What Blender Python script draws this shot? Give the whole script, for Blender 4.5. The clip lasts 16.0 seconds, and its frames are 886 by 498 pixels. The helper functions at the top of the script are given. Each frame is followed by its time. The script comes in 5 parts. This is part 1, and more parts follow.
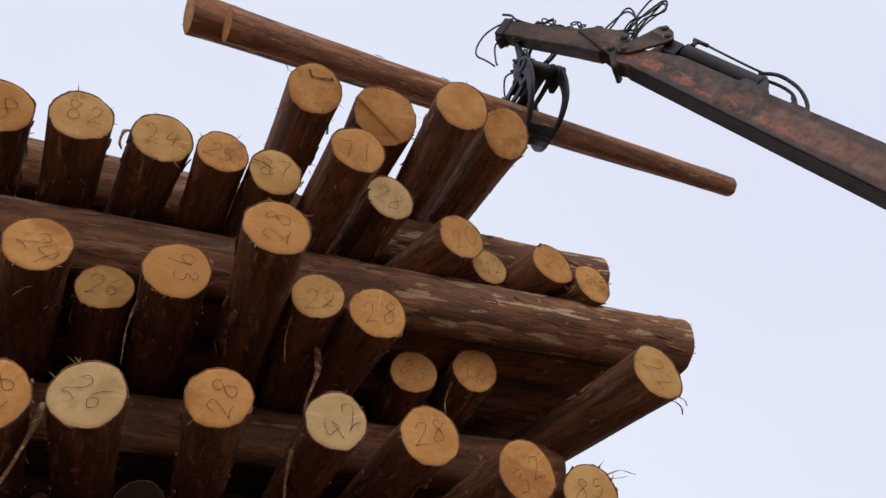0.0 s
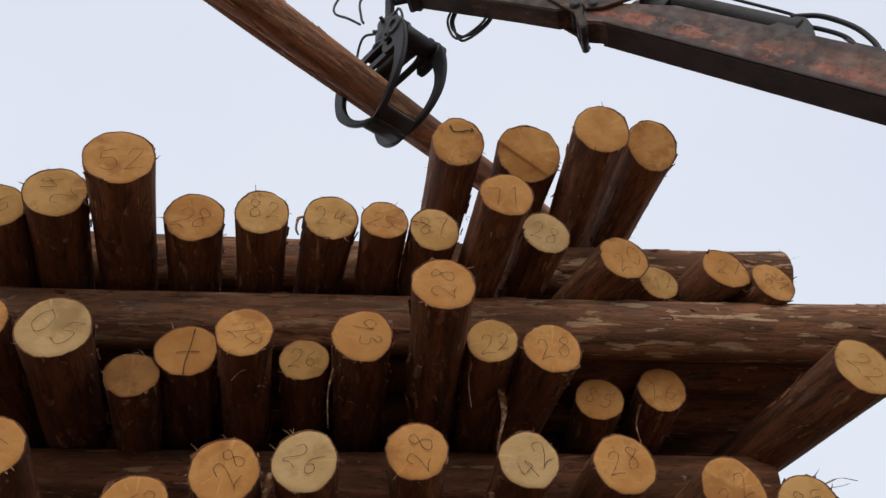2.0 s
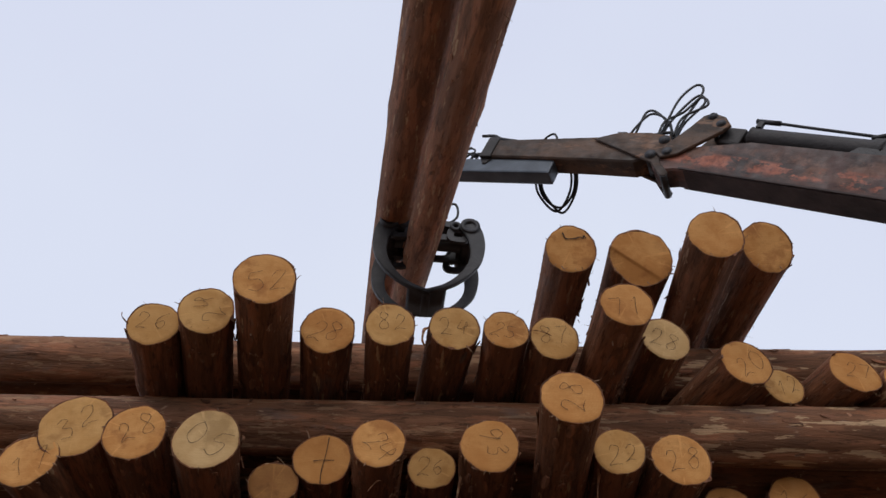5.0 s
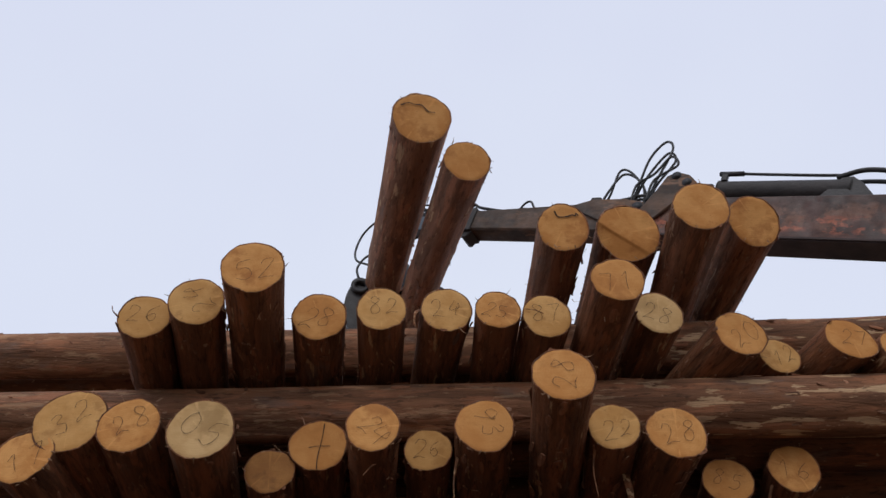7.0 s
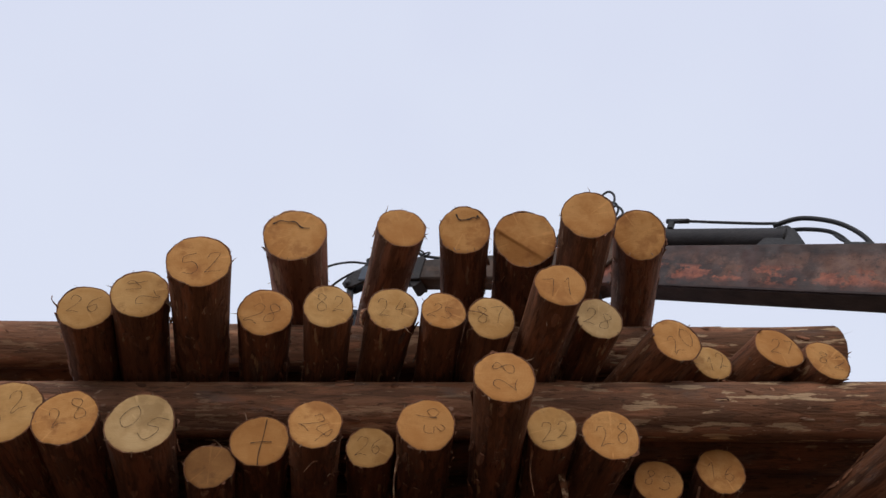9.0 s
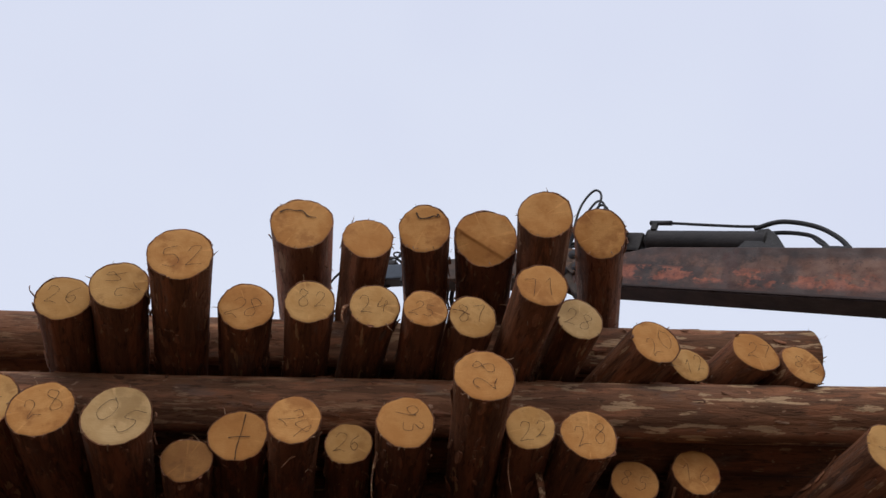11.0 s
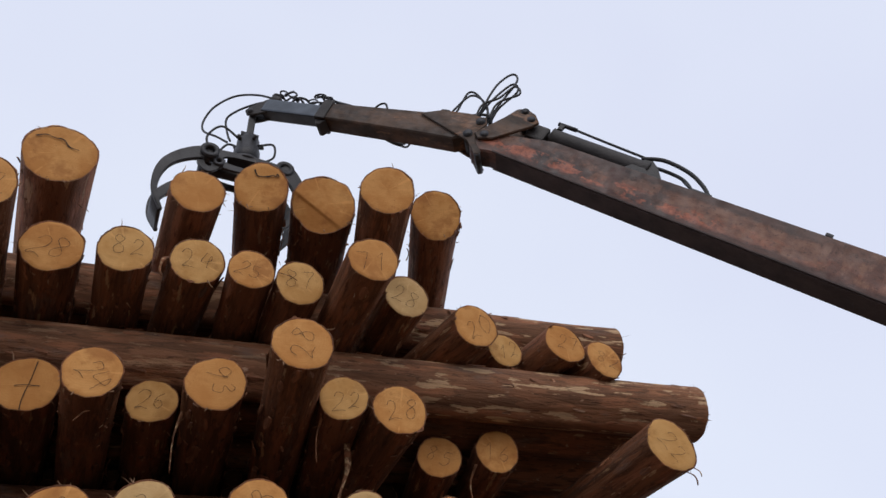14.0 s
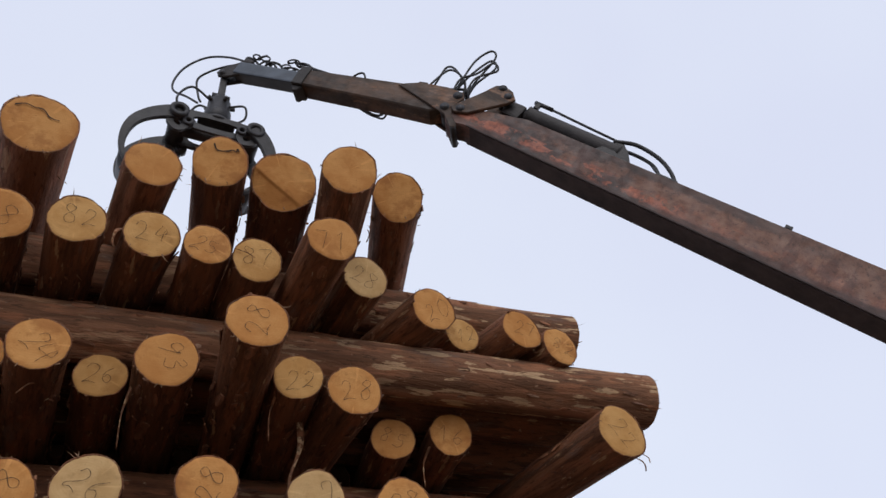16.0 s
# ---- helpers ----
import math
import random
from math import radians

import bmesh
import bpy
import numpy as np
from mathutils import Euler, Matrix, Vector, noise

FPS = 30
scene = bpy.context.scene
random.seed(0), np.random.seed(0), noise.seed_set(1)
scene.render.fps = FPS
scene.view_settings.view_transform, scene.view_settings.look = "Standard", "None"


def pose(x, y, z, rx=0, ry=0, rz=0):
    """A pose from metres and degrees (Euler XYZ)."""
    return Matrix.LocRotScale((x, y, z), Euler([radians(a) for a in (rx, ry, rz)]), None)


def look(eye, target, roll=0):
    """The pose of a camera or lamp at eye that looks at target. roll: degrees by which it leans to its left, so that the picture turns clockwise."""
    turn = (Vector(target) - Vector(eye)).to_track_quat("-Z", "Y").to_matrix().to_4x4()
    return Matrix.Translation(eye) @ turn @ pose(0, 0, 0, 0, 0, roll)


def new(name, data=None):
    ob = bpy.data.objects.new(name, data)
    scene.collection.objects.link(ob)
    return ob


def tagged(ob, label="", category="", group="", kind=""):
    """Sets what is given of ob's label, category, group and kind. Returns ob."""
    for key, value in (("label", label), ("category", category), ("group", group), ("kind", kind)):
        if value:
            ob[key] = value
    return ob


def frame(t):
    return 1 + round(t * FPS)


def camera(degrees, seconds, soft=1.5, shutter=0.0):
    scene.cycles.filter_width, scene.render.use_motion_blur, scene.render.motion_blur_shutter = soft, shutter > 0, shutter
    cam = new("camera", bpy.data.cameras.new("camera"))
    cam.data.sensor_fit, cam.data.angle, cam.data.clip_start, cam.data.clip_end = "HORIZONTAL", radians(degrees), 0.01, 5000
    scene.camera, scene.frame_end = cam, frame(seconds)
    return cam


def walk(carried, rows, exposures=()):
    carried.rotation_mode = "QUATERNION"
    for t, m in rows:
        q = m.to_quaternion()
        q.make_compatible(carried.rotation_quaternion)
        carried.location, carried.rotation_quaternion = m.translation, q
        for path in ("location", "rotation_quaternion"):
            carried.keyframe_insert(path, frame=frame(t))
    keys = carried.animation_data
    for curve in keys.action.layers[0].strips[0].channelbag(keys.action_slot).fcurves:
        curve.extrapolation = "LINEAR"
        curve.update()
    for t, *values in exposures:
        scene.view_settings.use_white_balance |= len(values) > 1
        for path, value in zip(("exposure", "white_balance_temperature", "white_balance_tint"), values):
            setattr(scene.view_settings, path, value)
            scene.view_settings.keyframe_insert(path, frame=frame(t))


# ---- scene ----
cam = camera(62.7, 16.0)
PATH = [
    (0, (0.055, 0.295, 1.636), (0.857, 1.698, 2.815), -2.8),
    (0.5, (0.034, 0.316, 1.642), (0.803, 1.749, 2.806), -3.7),
    (1, (0.046, 0.281, 1.637), (0.725, 1.786, 2.766), -3.7),
    (1.5, (0.058, 0.22, 1.646), (0.573, 1.775, 2.793), -2.7),
    (2, (0.052, 0.149, 1.638), (0.405, 1.675, 2.881), -2.4),
    (2.5, (0.035, 0.113, 1.619), (0.297, 1.652, 2.869), -1.8),
    (3, (-0.041, 0.035, 1.644), (0.257, 1.542, 2.924), -0.9),
    (3.5, (-0.135, 0.001, 1.637), (0.113, 1.433, 3.011), 0.1),
    (4, (-0.176, -0.043, 1.657), (-0.046, 1.375, 3.062), 3.1),
    (6.5, (-0.118, -0.037, 1.662), (-0.023, 1.386, 3.064), 1.3),
    (7, (-0.088, -0.022, 1.667), (0.01, 1.428, 3.041), 0.3),
    (7.5, (-0.072, -0.028, 1.683), (0.044, 1.429, 3.048), -0.5),
    (8, (-0.065, -0.041, 1.679), (0.088, 1.405, 3.052), -0.8),
    (8.5, (-0.062, -0.059, 1.675), (0.148, 1.389, 3.039), -0.6),
    (9, (-0.073, -0.084, 1.661), (0.156, 1.363, 3.022), -1.2),
    (11.5, (-0.072, -0.096, 1.662), (0.241, 1.346, 3.011), -1.1),
    (12, (-0.052, -0.102, 1.657), (0.339, 1.333, 2.994), -2.2),
    (12.5, (-0.039, -0.103, 1.657), (0.395, 1.339, 2.974), -2.4),
    (13, (-0.029, -0.095, 1.657), (0.482, 1.339, 2.954), -3.2),
    (13.5, (-0.019, -0.103, 1.665), (0.585, 1.299, 2.958), -4.0),
    (14, (-0.017, -0.108, 1.669), (0.674, 1.267, 2.947), -4.7),
    (14.5, (-0.001, -0.101, 1.663), (0.729, 1.269, 2.924), -4.6),
    (15, (-0.01, -0.092, 1.661), (0.738, 1.273, 2.917), -4.6),
    (15.5, (-0.001, -0.1, 1.659), (0.764, 1.257, 2.912), -4.7),
    (16, (0.0, -0.09, 1.655), (0.793, 1.261, 2.899), -5.1),
]
# the clip's camera starts a little brighter and warmer than it goes on
EXPOSURES = [(0, 0.08, 6650, 11), (0.5, 0.13, 6800, 11), (1.0, 0.17, 6900, 10), (1.5, 0.02, 6850, 7), (2.0, 0.04, 6780, 7), (2.5, 0.17, 6820, 7.5), (3.0, 0.14, 6700, 8.5), (3.5, 0.02, 6550, 10), (4.0, -0.04, 6500, 10), (7.0, -0.02, 6500, 10), (12.0, -0.02, 6500, 10), (13.0, 0.05, 6520, 10), (16, 0.02, 6500, 10)]
walk(cam, [(t, look(eye, target, roll)) for t, eye, target, roll in PATH], EXPOSURES)

# ---- world and light: a white overcast sky, its brightest part behind the viewer ----
SUN_ELEVATION, SUN_AZIMUTH = 42.0, 195.0
world = bpy.data.worlds.new("overcast")
world.use_nodes = True
scene.world = world


def world_nodes():
    nt = world.node_tree
    nt.nodes.clear()
    n, l = nt.nodes.new, nt.links.new
    sky = n("ShaderNodeTexSky")
    sky.sky_type = "NISHITA"
    sky.sun_disc = False
    sky.sun_elevation, sky.sun_rotation = radians(SUN_ELEVATION), radians(SUN_AZIMUTH)
    sky.dust_density, sky.air_density = 4.0, 1.0
    clear = n("ShaderNodeBackground")
    l(sky.outputs[0], clear.inputs[0])
    clear.inputs[1].default_value = 0.012
    co = n("ShaderNodeTexCoord")
    cloud = n("ShaderNodeTexNoise")
    cloud.inputs["Scale"].default_value, cloud.inputs["Detail"].default_value = 1.6, 3.0
    l(co.outputs["Generated"], cloud.inputs["Vector"])
    ramp = n("ShaderNodeValToRGB")
    ramp.color_ramp.elements[0].position, ramp.color_ramp.elements[1].position = 0.3, 0.7
    ramp.color_ramp.elements[0].color = (0.660, 0.700, 0.850, 1)
    ramp.color_ramp.elements[1].color = (0.715, 0.765, 0.885, 1)
    l(cloud.outputs[0], ramp.inputs[0])
    veil = n("ShaderNodeBackground")
    l(ramp.outputs[0], veil.inputs[0])
    veil.inputs[1].default_value = 1.02
    add = n("ShaderNodeAddShader")
    l(clear.outputs[0], add.inputs[0])
    l(veil.outputs[0], add.inputs[1])
    out = n("ShaderNodeOutputWorld")
    l(add.outputs[0], out.inputs[0])


world_nodes()
sun = new("sun", bpy.data.lights.new("sun", "SUN"))
sun.data.energy, sun.data.angle, sun.data.color = 0.75, radians(40), (1.0, 0.95, 0.88)
sun_from = Vector((math.sin(radians(SUN_AZIMUTH)), math.cos(radians(SUN_AZIMUTH)), math.tan(radians(SUN_ELEVATION))))
sun.matrix_world = look(sun_from * 20, (0, 0, 0))


# ---- materials ----
def material(name, build):
    m = bpy.data.materials.new(name)
    m.use_nodes = True
    nt = m.node_tree
    build(nt, nt.nodes["Principled BSDF"])
    return m


def coords(nt, scale, loc=(0, 0, 0)):
    """Object coordinates, scaled, and shifted by a random amount for each object."""
    co, info = nt.nodes.new("ShaderNodeTexCoord"), nt.nodes.new("ShaderNodeObjectInfo")
    shift = nt.nodes.new("ShaderNodeMath")
    shift.operation = "MULTIPLY"
    shift.inputs[1].default_value = 37.0
    nt.links.new(info.outputs["Random"], shift.inputs[0])
    mp = nt.nodes.new("ShaderNodeMapping")
    mp.inputs["Scale"].default_value = scale
    nt.links.new(co.outputs["Object"], mp.inputs["Vector"])
    nt.links.new(shift.outputs[0], mp.inputs["Location"])
    return mp.outputs[0]


def tex(nt, vector, scale, detail=4.0, rough=0.55):
    t = nt.nodes.new("ShaderNodeTexNoise")
    t.inputs["Scale"].default_value, t.inputs["Detail"].default_value, t.inputs["Roughness"].default_value = scale, detail, rough
    nt.links.new(vector, t.inputs["Vector"])
    return t.outputs[0]


def ramp(nt, fac, *stops):
    r = nt.nodes.new("ShaderNodeValToRGB")
    e = r.color_ramp.elements
    while len(e) < len(stops):
        e.new(0.5)
    for k, (p, c) in zip(e, stops):
        k.position, k.color = p, (*c, 1) if len(c) == 3 else c
    nt.links.new(fac, r.inputs[0])
    return r.outputs[0]


def mix(nt, fac, a, b, blend="MIX"):
    m = nt.nodes.new("ShaderNodeMix")
    m.data_type, m.blend_type = "RGBA", blend
    for sock, v in ((m.inputs[0], fac), (m.inputs[6], a), (m.inputs[7], b)):
        if isinstance(v, (int, float)):
            sock.default_value = v
        elif isinstance(v, tuple):
            sock.default_value = (*v, 1)
        else:
            nt.links.new(v, sock)
    return m.outputs[2]


def bump(nt, bsdf, height, strength, distance=0.01):
    b = nt.nodes.new("ShaderNodeBump")
    b.inputs["Strength"].default_value, b.inputs["Distance"].default_value = strength, distance
    nt.links.new(height, b.inputs["Height"])
    nt.links.new(b.outputs[0], bsdf.inputs["Normal"])


BW = lambda v: (v, v, v)


def plates(nt, vector, scale, feature):
    """Scales of bark as cells; their own colour, or the way to their border."""
    v = nt.nodes.new("ShaderNodeTexVoronoi")
    v.feature = feature
    v.inputs["Scale"].default_value = scale
    # the cells are bent out of shape by a soft noise
    t = nt.nodes.new("ShaderNodeTexNoise")
    t.inputs["Scale"].default_value, t.inputs["Detail"].default_value = scale * 0.8, 3.0
    nt.links.new(vector, t.inputs["Vector"])
    warp = nt.nodes.new("ShaderNodeMixRGB")
    warp.blend_type = "LINEAR_LIGHT"
    warp.inputs[0].default_value = 0.9 / scale
    nt.links.new(vector, warp.inputs[1])
    nt.links.new(t.outputs["Color"], warp.inputs[2])
    nt.links.new(warp.outputs[0], v.inputs["Vector"])
    return v.outputs["Distance" if feature == "DISTANCE_TO_EDGE" else "Color"]


def bark_nodes(red, patch, contrast=1.0, scrape=(0.46, 0.295, 0.190), worn=0.0):
    def build(nt, bsdf):
        streak = coords(nt, (1, 1, 0.10))
        even = coords(nt, (1, 1, 0.30))
        scale = coords(nt, (1, 1, 0.13))
        dark = tuple((1 - 0.62 * contrast) * v for v in red)
        lite = tuple((1 + 0.60 * contrast) * v for v in red)
        base = ramp(nt, tex(nt, streak, 15, 7, 0.68), (0.34, dark), (0.50, red), (0.66, lite))
        # each scale has a tone of its own
        own = nt.nodes.new("ShaderNodeSeparateXYZ")
        nt.links.new(plates(nt, scale, 20, "F1"), own.inputs[0])
        base = mix(nt, ramp(nt, own.outputs[0], (0.10, BW(0.38)), (0.50, BW(0))), base, tuple(0.40 * v for v in red))
        base = mix(nt, ramp(nt, own.outputs[1], (0.60, BW(0)), (0.95, BW(0.42))), base, (1.75 * red[0], 1.62 * red[1], 1.55 * red[2]))
        blotch = ramp(nt, tex(nt, even, 5, 4), (0.40, BW(0)), (0.62, BW(0.7)))
        base = mix(nt, blotch, base, mix(nt, 0.6, base, tuple(0.42 * v for v in red)))
        # a redder layer where the outer scales have come away
        flake = ramp(nt, tex(nt, coords(nt, (1, 1, 0.16)), 13, 7, 0.68), (0.54, BW(0)), (0.585, BW(0.5)))
        base = mix(nt, flake, base, (1.75 * red[0], 1.5 * red[1], 1.4 * red[2]))
        grey = ramp(nt, tex(nt, even, 8, 6, 0.65), (0.58, BW(0)), (0.68, BW(0.45)))
        base = mix(nt, grey, base, (0.165, 0.130, 0.110))
        # dark seams between the scales, broken here and there
        edge = plates(nt, scale, 20, "DISTANCE_TO_EDGE")
        seam = mix(nt, 1.0, ramp(nt, edge, (0.0, BW(0.40)), (0.06, BW(0))), ramp(nt, tex(nt, even, 9, 3), (0.42, BW(0)), (0.56, BW(1))), "MULTIPLY")
        base = mix(nt, seam, base, tuple(0.22 * v for v in red))
        # long oval scrapes with torn borders, where the pale inner bark shows
        torn = tex(nt, coords(nt, (1, 1, 0.17)), 21, 7, 0.60)
        bare = ramp(nt, torn, (0.655 - patch, BW(0)), (0.672 - patch, BW(0.85)))
        if worn:
            # most of the scrapes are near the butt, where the log was dragged
            along = nt.nodes.new("ShaderNodeSeparateXYZ")
            nt.links.new(nt.nodes.new("ShaderNodeTexCoord").outputs["Object"], along.inputs[0])
            butt = nt.nodes.new("ShaderNodeMapRange")
            butt.inputs["From Min"].default_value, butt.inputs["From Max"].default_value = worn, worn + 1.4
            butt.inputs["To Min"].default_value, butt.inputs["To Max"].default_value = 1.0, 0.3
            nt.links.new(along.outputs[2], butt.inputs["Value"])
            bare = mix(nt, 1.0, bare, butt.outputs[0], "MULTIPLY")
        base = mix(nt, bare, base, mix(nt, ramp(nt, tex(nt, streak, 30, 4), (0.35, BW(0)), (0.65, BW(1))), tuple(0.62 * v for v in scrape), scrape))
        # short dark furrows and small scars
        base = mix(nt, ramp(nt, tex(nt, coords(nt, (1, 1, 0.18)), 46, 6, 0.72), (0.37, BW(0.65)), (0.43, BW(0))), base, tuple(0.2 * v for v in red))
        base = mix(nt, ramp(nt, tex(nt, coords(nt, (1, 1, 0.6)), 30, 3, 0.6), (0.69, BW(0)), (0.71, BW(0.75))), base, (0.38, 0.235, 0.145))
        nt.links.new(base, bsdf.inputs["Base Color"])
        bsdf.inputs["Roughness"].default_value = 0.78
        bsdf.inputs["Specular IOR Level"].default_value = 0.25
        fine = tex(nt, coords(nt, (1, 1, 0.16)), 55, 6, 0.74)
        lump = mix(nt, 0.12, tex(nt, even, 15, 5, 0.65), ramp(nt, edge, (0.0, BW(0)), (0.12, BW(1))))
        bump(nt, bsdf, mix(nt, 0.5, fine, lump), 1.0, 0.016)

    return build


BARK = material("bark", bark_nodes((0.180, 0.075, 0.036), 0.022, 1.05, (0.46, 0.28, 0.15)))
BARK_SCRAPED = material("bark_scraped", bark_nodes((0.222, 0.104, 0.054), 0.085, 0.80, (0.66, 0.44, 0.25), 1.4))
BARK_LOOSE = material("bark_loose", bark_nodes((0.228, 0.104, 0.056), 0.035, 1.0))
BARK_FRESH = material("bark_fresh", bark_nodes((0.305, 0.145, 0.080), 0.050, 0.60, (0.60, 0.38, 0.21)))


def cut_nodes(light, dark, stain, gloss=0.2):
    def build(nt, bsdf):
        co = nt.nodes.new("ShaderNodeTexCoord").outputs["Object"]
        near = coords(nt, (1, 1, 1))
        # growth rings round a pith a little off the middle
        wob = nt.nodes.new("ShaderNodeMixRGB")
        wob.inputs[0].default_value = 0.035
        nt.links.new(co, wob.inputs[1])
        t = nt.nodes.new("ShaderNodeTexNoise")
        t.inputs["Scale"].default_value = 6
        nt.links.new(near, t.inputs["Vector"])
        nt.links.new(t.outputs["Color"], wob.inputs[2])
        wave = nt.nodes.new("ShaderNodeTexWave")
        wave.wave_type, wave.rings_direction = "RINGS", "Z"
        wave.inputs["Scale"].default_value, wave.inputs["Distortion"].default_value, wave.inputs["Detail"].default_value = 28, 1.2, 2
        nt.links.new(wob.outputs[0], wave.inputs["Vector"])
        base = mix(nt, ramp(nt, wave.outputs[0], (0.2, BW(0)), (1.0, BW(0.20))), light, dark)
        base = mix(nt, ramp(nt, tex(nt, near, 7, 6, 0.62), (0.40, BW(0)), (0.60, BW(0.9))), base, dark)
        base = mix(nt, ramp(nt, tex(nt, near, 4.5, 7, 0.62), (0.55, BW(0)), (0.64, BW(0.65))), base, stain)
        base = mix(nt, ramp(nt, tex(nt, near, 18, 5, 0.7), (0.60, BW(0)), (0.76, BW(0.5))), base, stain)
        # specks of resin
        base = mix(nt, ramp(nt, tex(nt, near, 60, 3, 0.6), (0.66, BW(0)), (0.74, BW(0.45))), base, tuple(0.5 * v for v in stain))
        # black mould in patches
        mould = mix(nt, 1.0, ramp(nt, tex(nt, near, 4, 4, 0.6), (0.58, BW(0)), (0.72, BW(1))), ramp(nt, tex(nt, near, 42, 6, 0.8), (0.40, BW(0)), (0.68, BW(0.6))), "MULTIPLY")
        base = mix(nt, mould, base, tuple(0.42 * v for v in stain))
        # the sapwood towards the bark is darker and uneven
        flat = nt.nodes.new("ShaderNodeVectorMath")
        flat.operation = "LENGTH"
        nt.links.new(nt.nodes.new("ShaderNodeUVMap").outputs[0], flat.inputs[0])
        reach = nt.nodes.new("ShaderNodeMath")
        reach.operation = "MULTIPLY_ADD"
        reach.inputs[1].default_value = 1.0
        nt.links.new(tex(nt, near, 8, 4, 0.6), reach.inputs[0])
        nt.links.new(flat.outputs["Value"], reach.inputs[2])
        base = mix(nt, ramp(nt, reach.outputs[0], (1.22, BW(0)), (1.40, BW(0.25)), (1.62, BW(0.6))), base, stain)
        # fine checks that run out from the pith, pale where the fibre has torn
        turn = nt.nodes.new("ShaderNodeTexGradient")
        turn.gradient_type = "RADIAL"
        nt.links.new(co, turn.inputs["Vector"])
        own = nt.nodes.new("ShaderNodeObjectInfo").outputs["Random"]
        spot = nt.nodes.new("ShaderNodeMath")
        spot.operation = "MULTIPLY_ADD"
        spot.inputs[1].default_value = 31.0
        nt.links.new(own, spot.inputs[0])
        wide = nt.nodes.new("ShaderNodeMath")
        wide.operation = "MULTIPLY"
        wide.inputs[1].default_value = 22.0
        nt.links.new(turn.outputs["Fac"], wide.inputs[0])
        nt.links.new(wide.outputs[0], spot.inputs[2])
        ray = nt.nodes.new("ShaderNodeTexNoise")
        ray.noise_dimensions = "1D"
        ray.inputs["Scale"].default_value, ray.inputs["Detail"].default_value = 1.0, 2.0
        nt.links.new(spot.outputs[0], ray.inputs["W"])
        check = ramp(nt, ray.outputs[0], (0.665, BW(0)), (0.71, BW(0.38)))
        broken = ramp(nt, tex(nt, near, 10, 3), (0.46, BW(0)), (0.56, BW(1)))
        base = mix(nt, mix(nt, 1.0, check, broken, "MULTIPLY"), base, tuple(min(1.0, 1.3 * v) for v in light))
        base = mix(nt, ramp(nt, own, (0.0, BW(0.0)), (1.0, BW(0.45))), base, dark)
        # parallel marks of the saw
        saw = tex(nt, coords(nt, (3, 60, 1)), 6, 2)
        base = mix(nt, ramp(nt, saw, (0.45, BW(0)), (0.75, BW(0.16))), base, tuple(0.6 * v for v in dark))
        nt.links.new(base, bsdf.inputs["Base Color"])
        bsdf.inputs["Roughness"].default_value = 0.75
        bsdf.inputs["Specular IOR Level"].default_value = gloss
        bump(nt, bsdf, mix(nt, 0.5, saw, tex(nt, near, 60, 4)), 0.35, 0.004)

    return build


WARM = material("sawn_warm", cut_nodes((0.580, 0.292, 0.094), (0.445, 0.190, 0.050), (0.29, 0.105, 0.028)))
PALE = material("sawn_pale", cut_nodes((0.575, 0.380, 0.178), (0.45, 0.275, 0.112), (0.27, 0.160, 0.062)))
TAN = material("sawn_tan", cut_nodes((0.575, 0.330, 0.120), (0.455, 0.232, 0.070), (0.28, 0.130, 0.040)))
DULL = material("sawn_dull", cut_nodes((0.35, 0.165, 0.050), (0.25, 0.108, 0.031), (0.12, 0.052, 0.018)))


# near-black sawn ends: the shade inside the gaps is put into the colour
DARK = material("sawn_gap_shade", cut_nodes((0.060, 0.031, 0.016), (0.040, 0.021, 0.012), (0.022, 0.012, 0.008), 0.04))


def plain(color, rough, metal=0.0, spread=0.25, scale=9.0, relief=0.0):
    def build(nt, bsdf):
        v = coords(nt, (1, 1, 1))
        dark = tuple(c * (1 - spread) for c in color)
        lite = tuple(min(1, c * (1 + spread)) for c in color)
        nt.links.new(ramp(nt, tex(nt, v, scale, 5), (0.3, dark), (0.7, lite)), bsdf.inputs["Base Color"])
        bsdf.inputs["Roughness"].default_value, bsdf.inputs["Metallic"].default_value = rough, metal
        if relief:
            bump(nt, bsdf, tex(nt, v, scale * 6, 4), relief, 0.01)

    return build


CRAYON = material("crayon", plain((0.034, 0.022, 0.014), 0.9))
SPLINTER = material("splinter", plain((0.25, 0.145, 0.080), 0.85))


def earth_nodes(nt, bsdf):
    v = nt.nodes.new("ShaderNodeTexCoord").outputs["Object"]
    base = ramp(nt, tex(nt, v, 0.7, 5), (0.3, (0.110, 0.074, 0.046)), (0.7, (0.195, 0.140, 0.094)))
    base = mix(nt, ramp(nt, tex(nt, v, 9, 6, 0.65), (0.45, BW(0)), (0.70, BW(0.6))), base, (0.120, 0.078, 0.050))
    # chips of bark and sawdust trodden in
    base = mix(nt, ramp(nt, tex(nt, v, 38, 4, 0.7), (0.58, BW(0)), (0.64, BW(0.7))), base, (0.340, 0.220, 0.130))
    nt.links.new(base, bsdf.inputs["Base Color"])
    bsdf.inputs["Roughness"].default_value = 0.95
    bump(nt, bsdf, mix(nt, 0.5, tex(nt, v, 6, 6, 0.7), tex(nt, v, 40, 5, 0.7)), 0.8, 0.03)


EARTH = material("earth", earth_nodes)


# ---- mesh helpers ----
def mesh_of(name, bm, mat, smooth=True):
    me = bpy.data.meshes.new(name)
    bm.normal_update()
    bm.to_mesh(me)
    bm.free()
    me.materials.append(mat)
    if smooth:
        for p in me.polygons:
            p.use_smooth = True
    return me


